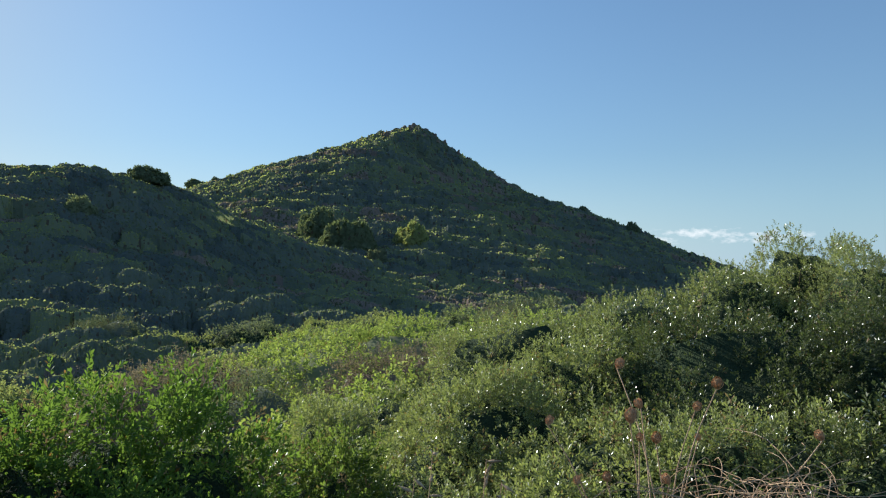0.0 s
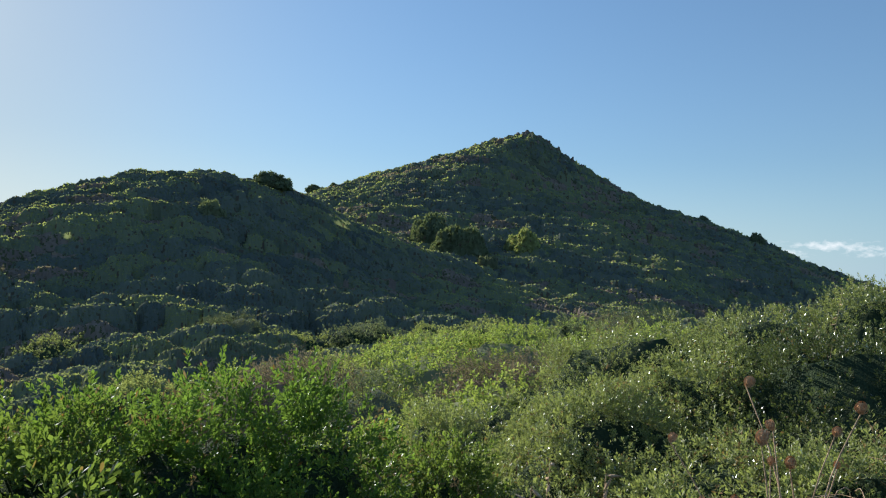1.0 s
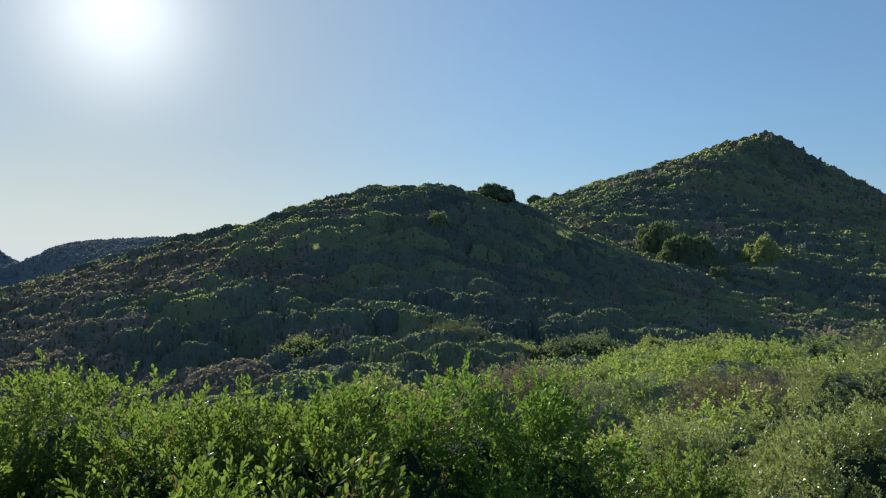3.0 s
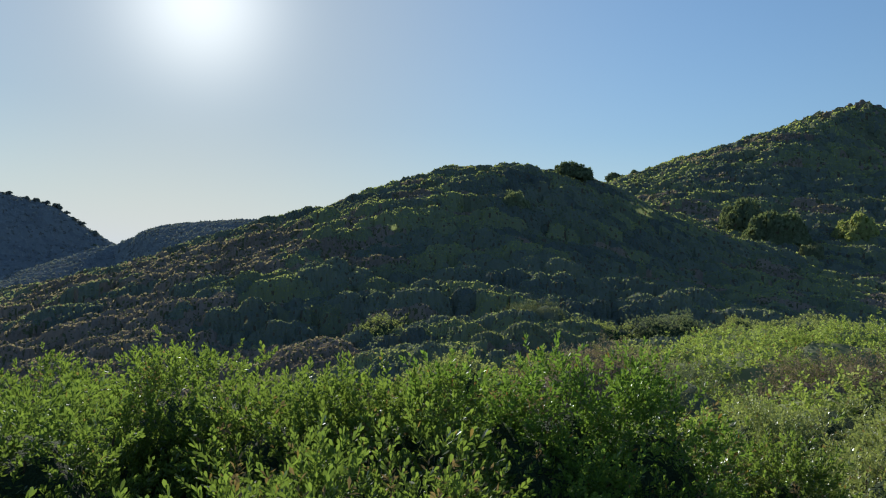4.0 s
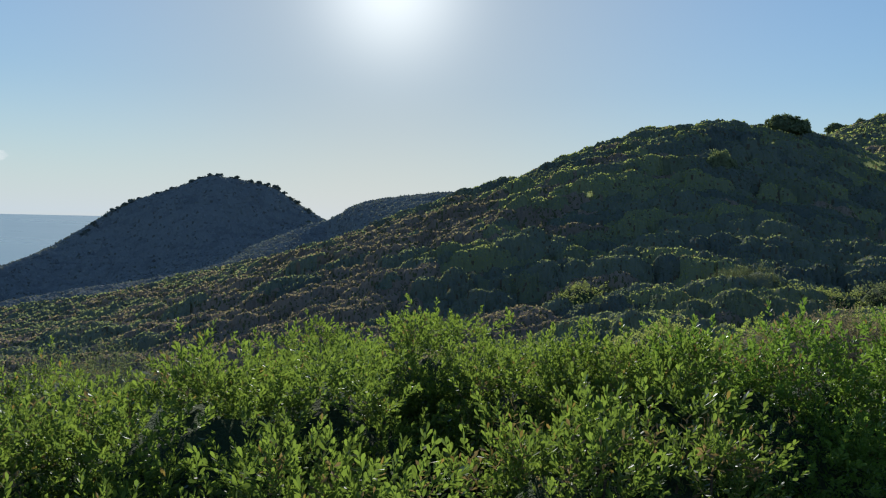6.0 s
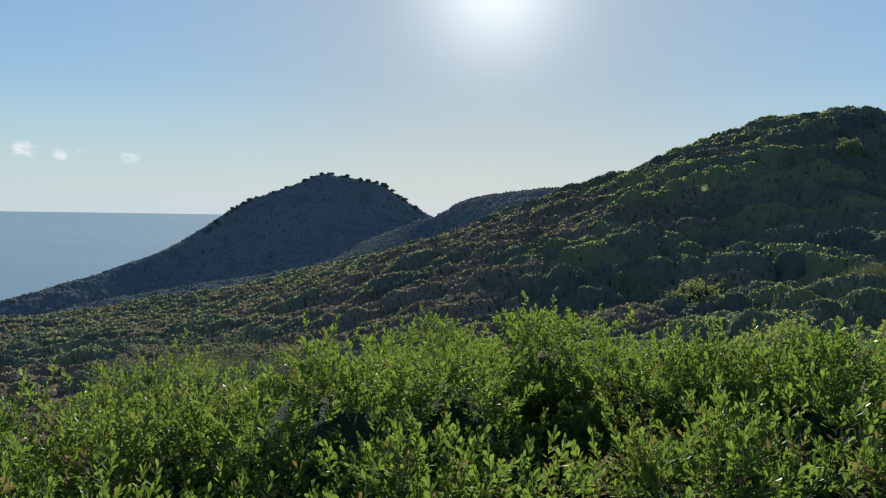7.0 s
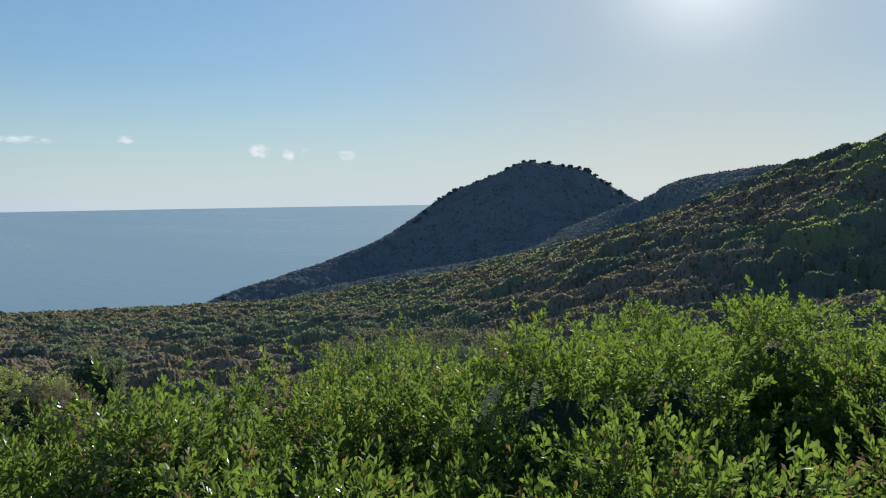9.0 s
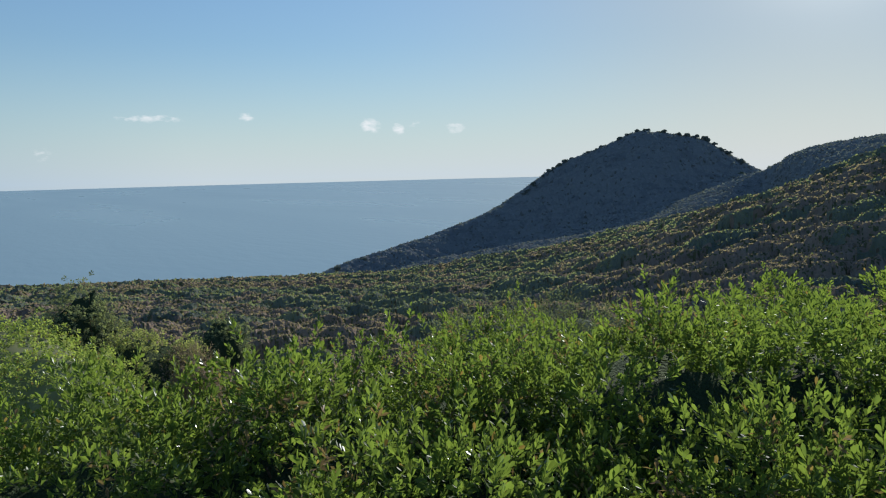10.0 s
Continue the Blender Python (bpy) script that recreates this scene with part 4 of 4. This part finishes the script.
def headland_pines():
    """Umbrella-topped pines along the crest of the headland, bent by the wind."""
    rng = np.random.default_rng(43)
    line = HEADLAND
    t = np.concatenate([np.linspace(5.6, 9.6, 15), np.linspace(9.7, 13.6, 22), [1.0, 0.3]])
    for k in t + rng.uniform(-0.09, 0.09, len(t)):
        x, y = (np.interp(k, np.arange(len(line)), line[:, i]) for i in (0, 1))
        out = rng.uniform(-1.5, 1.5)
        x, y = x + out, y + out
        z = float(ground_height(x, y))
        tall, wide = rng.uniform(2.0, 3.6), rng.uniform(2.0, 3.4)
        bend = rng.uniform(0.2, 0.9)
        thing = new("pine_tree")
        thing.location = (x, y, z - 0.2)
        thing.rotation_euler = (0, 0, rng.uniform(-0.6, 0.6))
        tagged(thing, "dark wind-bent pine with a flat umbrella crown on the headland", "tree", "pines on the headland")
        top = np.array([bend, 0.1, tall * 0.72])
        v, f = tubes([[(np.array([0, 0, -0.3]), 0.16), (top * 0.5 + (0.15, 0, 0), 0.11), (top, 0.07)]], 6)
        part("trunk", mesh_of("trunk", v, [f], BARK, True), thing, "thin bare trunk")
        blobs = [((top[0] + rng.uniform(-0.3, 0.3) * wide, rng.uniform(-0.25, 0.25) * wide, tall * rng.uniform(0.38, 0.62)), (wide * rng.uniform(0.20, 0.34), wide * 0.28, tall * rng.uniform(0.18, 0.30))) for _ in range(4)]
        part("crown", crown_mesh(rng, blobs, 70, 60, 0.2, PINE), thing)


headland_pines()


# ---- dry plants beside the path ----
def seed_head_mesh(rng, r):
    """A dried umbel closed into a nest: curved rays round a hollow."""
    paths = []
    for i in range(26):
        q = 2.399 * i
        wide = r * (0.55 + 0.45 * ((i * 7) % 5) / 4) * rng.uniform(0.9, 1.08)
        ray = []
        for k in range(6):
            h = k / 5
            swell = math.sin(math.pi * (0.06 + 0.80 * h)) ** 0.8
            ray.append((np.array([math.cos(q + 0.25 * h) * wide * swell, math.sin(q + 0.25 * h) * wide * swell, h * 2.0 * r]), r * (0.075 - 0.02 * h)))
        paths.append(ray)
    v, f = tubes(paths, 3)
    b, g = BALL2
    seeds = b * (0.55 + 0.22 * rng.random(len(b)))[:, None] * r + (0, 0, 1.05 * r)
    return mesh_of("seed_head", np.concatenate([v, seeds]), [f, g + len(v)], UMBEL)


def wild_carrots():
    rng = np.random.default_rng(51)
    heads = ((38.1, -6.4, 2.15, 19), (45.3, -7.5, 1.9, 20), (39.9, -9.3, 2.0, 17), (43.8, -9.2, 2.0, 16), (39.1, -10.4, 1.85, 25), (32.9, -10.9, 1.95, 17), (41.0, -11.7, 1.9, 20), (39.8, -11.7, 2.0, 14),
             (52.2, -10.5, 1.9, 17), (35.2, -15.1, 1.85, 15), (37.4, -14.7, 1.8, 18), (42.0, -14.5, 1.8, 18), (44.0, -11.3, 2.05, 12))
    for az, el, d, size in heads:
        tip = np.array(bearing(az, d, 1.6 + d * math.tan(radians(el))))
        foot = np.array(bearing(41.5 + rng.uniform(-2.5, 2.5) + (az - 41) * 0.25, 1.9 + rng.uniform(-0.08, 0.08)))
        foot[2] = float(ground_height(foot[0], foot[1]))
        thing = new("wild_carrot")
        thing.location = foot
        tagged(thing, "dried wild carrot with a closed rust-brown seed head", "plant", "dried wild carrots")
        rise = tip - foot
        pts = [np.array([0, 0, -0.03]), rise * np.array([0.04, 0.04, 0.38]), rise * np.array([0.22, 0.22, 0.72]) + rng.normal(size=3) * 0.008, rise * np.array([0.62, 0.62, 0.9]), rise]
        t = np.linspace(0, 4, 13)
        fine = np.stack([np.interp(t, range(5), [p[i] for p in pts]) for i in range(3)], -1)
        fine[1:-1] = (fine[:-2] + 2 * fine[1:-1] + fine[2:]) / 4
        v, f = tubes([[(q, 0.0026 - 0.0010 * i / 12) for i, q in enumerate(fine)]], 5)
        part("stem", mesh_of("stem", v, [f], STALK, True), thing, "thin dry stem")
        head = part("seed_head", seed_head_mesh(rng, size * d / 1280 / 2 * 1.0), thing, "rust-brown closed seed head")
        head.location = rise
        head.rotation_euler = (rng.uniform(-0.5, 0.5), rng.uniform(-0.5, 0.5), 0)


wild_carrots()


def dry_tangle():
    """A heap of bare arching stems."""
    rng = np.random.default_rng(53)
    centre = np.array(bearing(48.5, 1.85))
    centre[2] = float(ground_height(centre[0], centre[1]))
    thing = new("dry_stem_tangle")
    thing.location = centre
    tagged(thing, "tangle of bare tan and pinkish dry stems", "plant")
    for i in range(170):
        root = np.array([rng.normal() * 0.10, rng.normal() * 0.08, -0.03])
        up = np.array([rng.normal() * 0.09, rng.normal() * 0.07, 1.07 - centre[2] + rng.uniform(-0.12, 0.06)])
        q = rng.uniform(0, 6.28)
        out = up + np.array([math.cos(q) * rng.uniform(0.08, 0.28), math.sin(q) * rng.uniform(0.05, 0.2), rng.uniform(-0.02, 0.10)])
        end = out + np.array([math.cos(q + 0.6) * rng.uniform(0.04, 0.16), math.sin(q + 0.6) * rng.uniform(0.04, 0.14), rng.uniform(-0.14, 0.03)])
        ctrl = [root, (root + up) / 2 + rng.normal(size=3) * 0.03, up, out, end]
        t = np.linspace(0, 4, 15)
        fine = np.stack([np.interp(t, range(5), [p[k] for p in ctrl]) for k in range(3)], -1) + rng.normal(size=(15, 3)) * 0.006
        fine[1:-1] = (fine[:-2] + 2 * fine[1:-1] + fine[2:]) / 4
        v, f = tubes([[(p, 0.0019 - 0.0010 * j / 14) for j, p in enumerate(fine)]], 4)
        part("stem", mesh_of("stem", v, [f], STALK, True), thing)


dry_tangle()


def dry_grasses():
    rng = np.random.default_rng(57)
    for az, el, d in ((24.0, -13.2, 1.75), (22.6, -15.0, 1.7), (28.2, -13.6, 1.7), (29.4, -15.2, 1.65), (27.2, -16.4, 1.6), (44.6, 0.9, 5.4)):
        tip = np.array(bearing(az, d, 1.6 + d * math.tan(radians(el))))
        foot = np.array(bearing(az - 1.5, d + 0.1))
        foot[2] = float(ground_height(foot[0], foot[1]))
        thing = new("dry_grass_stalk")
        thing.location = foot
        tagged(thing, "dry straw-coloured grass stalk with drooping seed spikes", "plant", "dry grass stalks")
        rise = tip - foot
        path = [rise * np.array([k ** 2, k ** 2, k]) for k in np.linspace(0, 1, 10)]
        v, f = tubes([[(p, 0.0022 - 0.0012 * i / 9) for i, p in enumerate(path)]], 4)
        part("stem", mesh_of("stem", v, [f], STALK, True), thing)
        for k in range(7):
            base = rise * (0.84 + 0.026 * k)
            base = np.array([rise[0] * (0.84 + 0.026 * k) ** 2, rise[1] * (0.84 + 0.026 * k) ** 2, rise[2] * (0.84 + 0.026 * k)])
            way_ = unit(np.array([rng.normal() * 0.6, rng.normal() * 0.6, rng.uniform(-0.5, 0.7)]))
            v, f = tubes([[(base, 0.0008), (base + way_ * 0.015, 0.0045), (base + way_ * 0.04, 0.0004)]], 5)
            part("spikelet", mesh_of("spikelet", v, [f], STALK, True), thing)


dry_grasses()
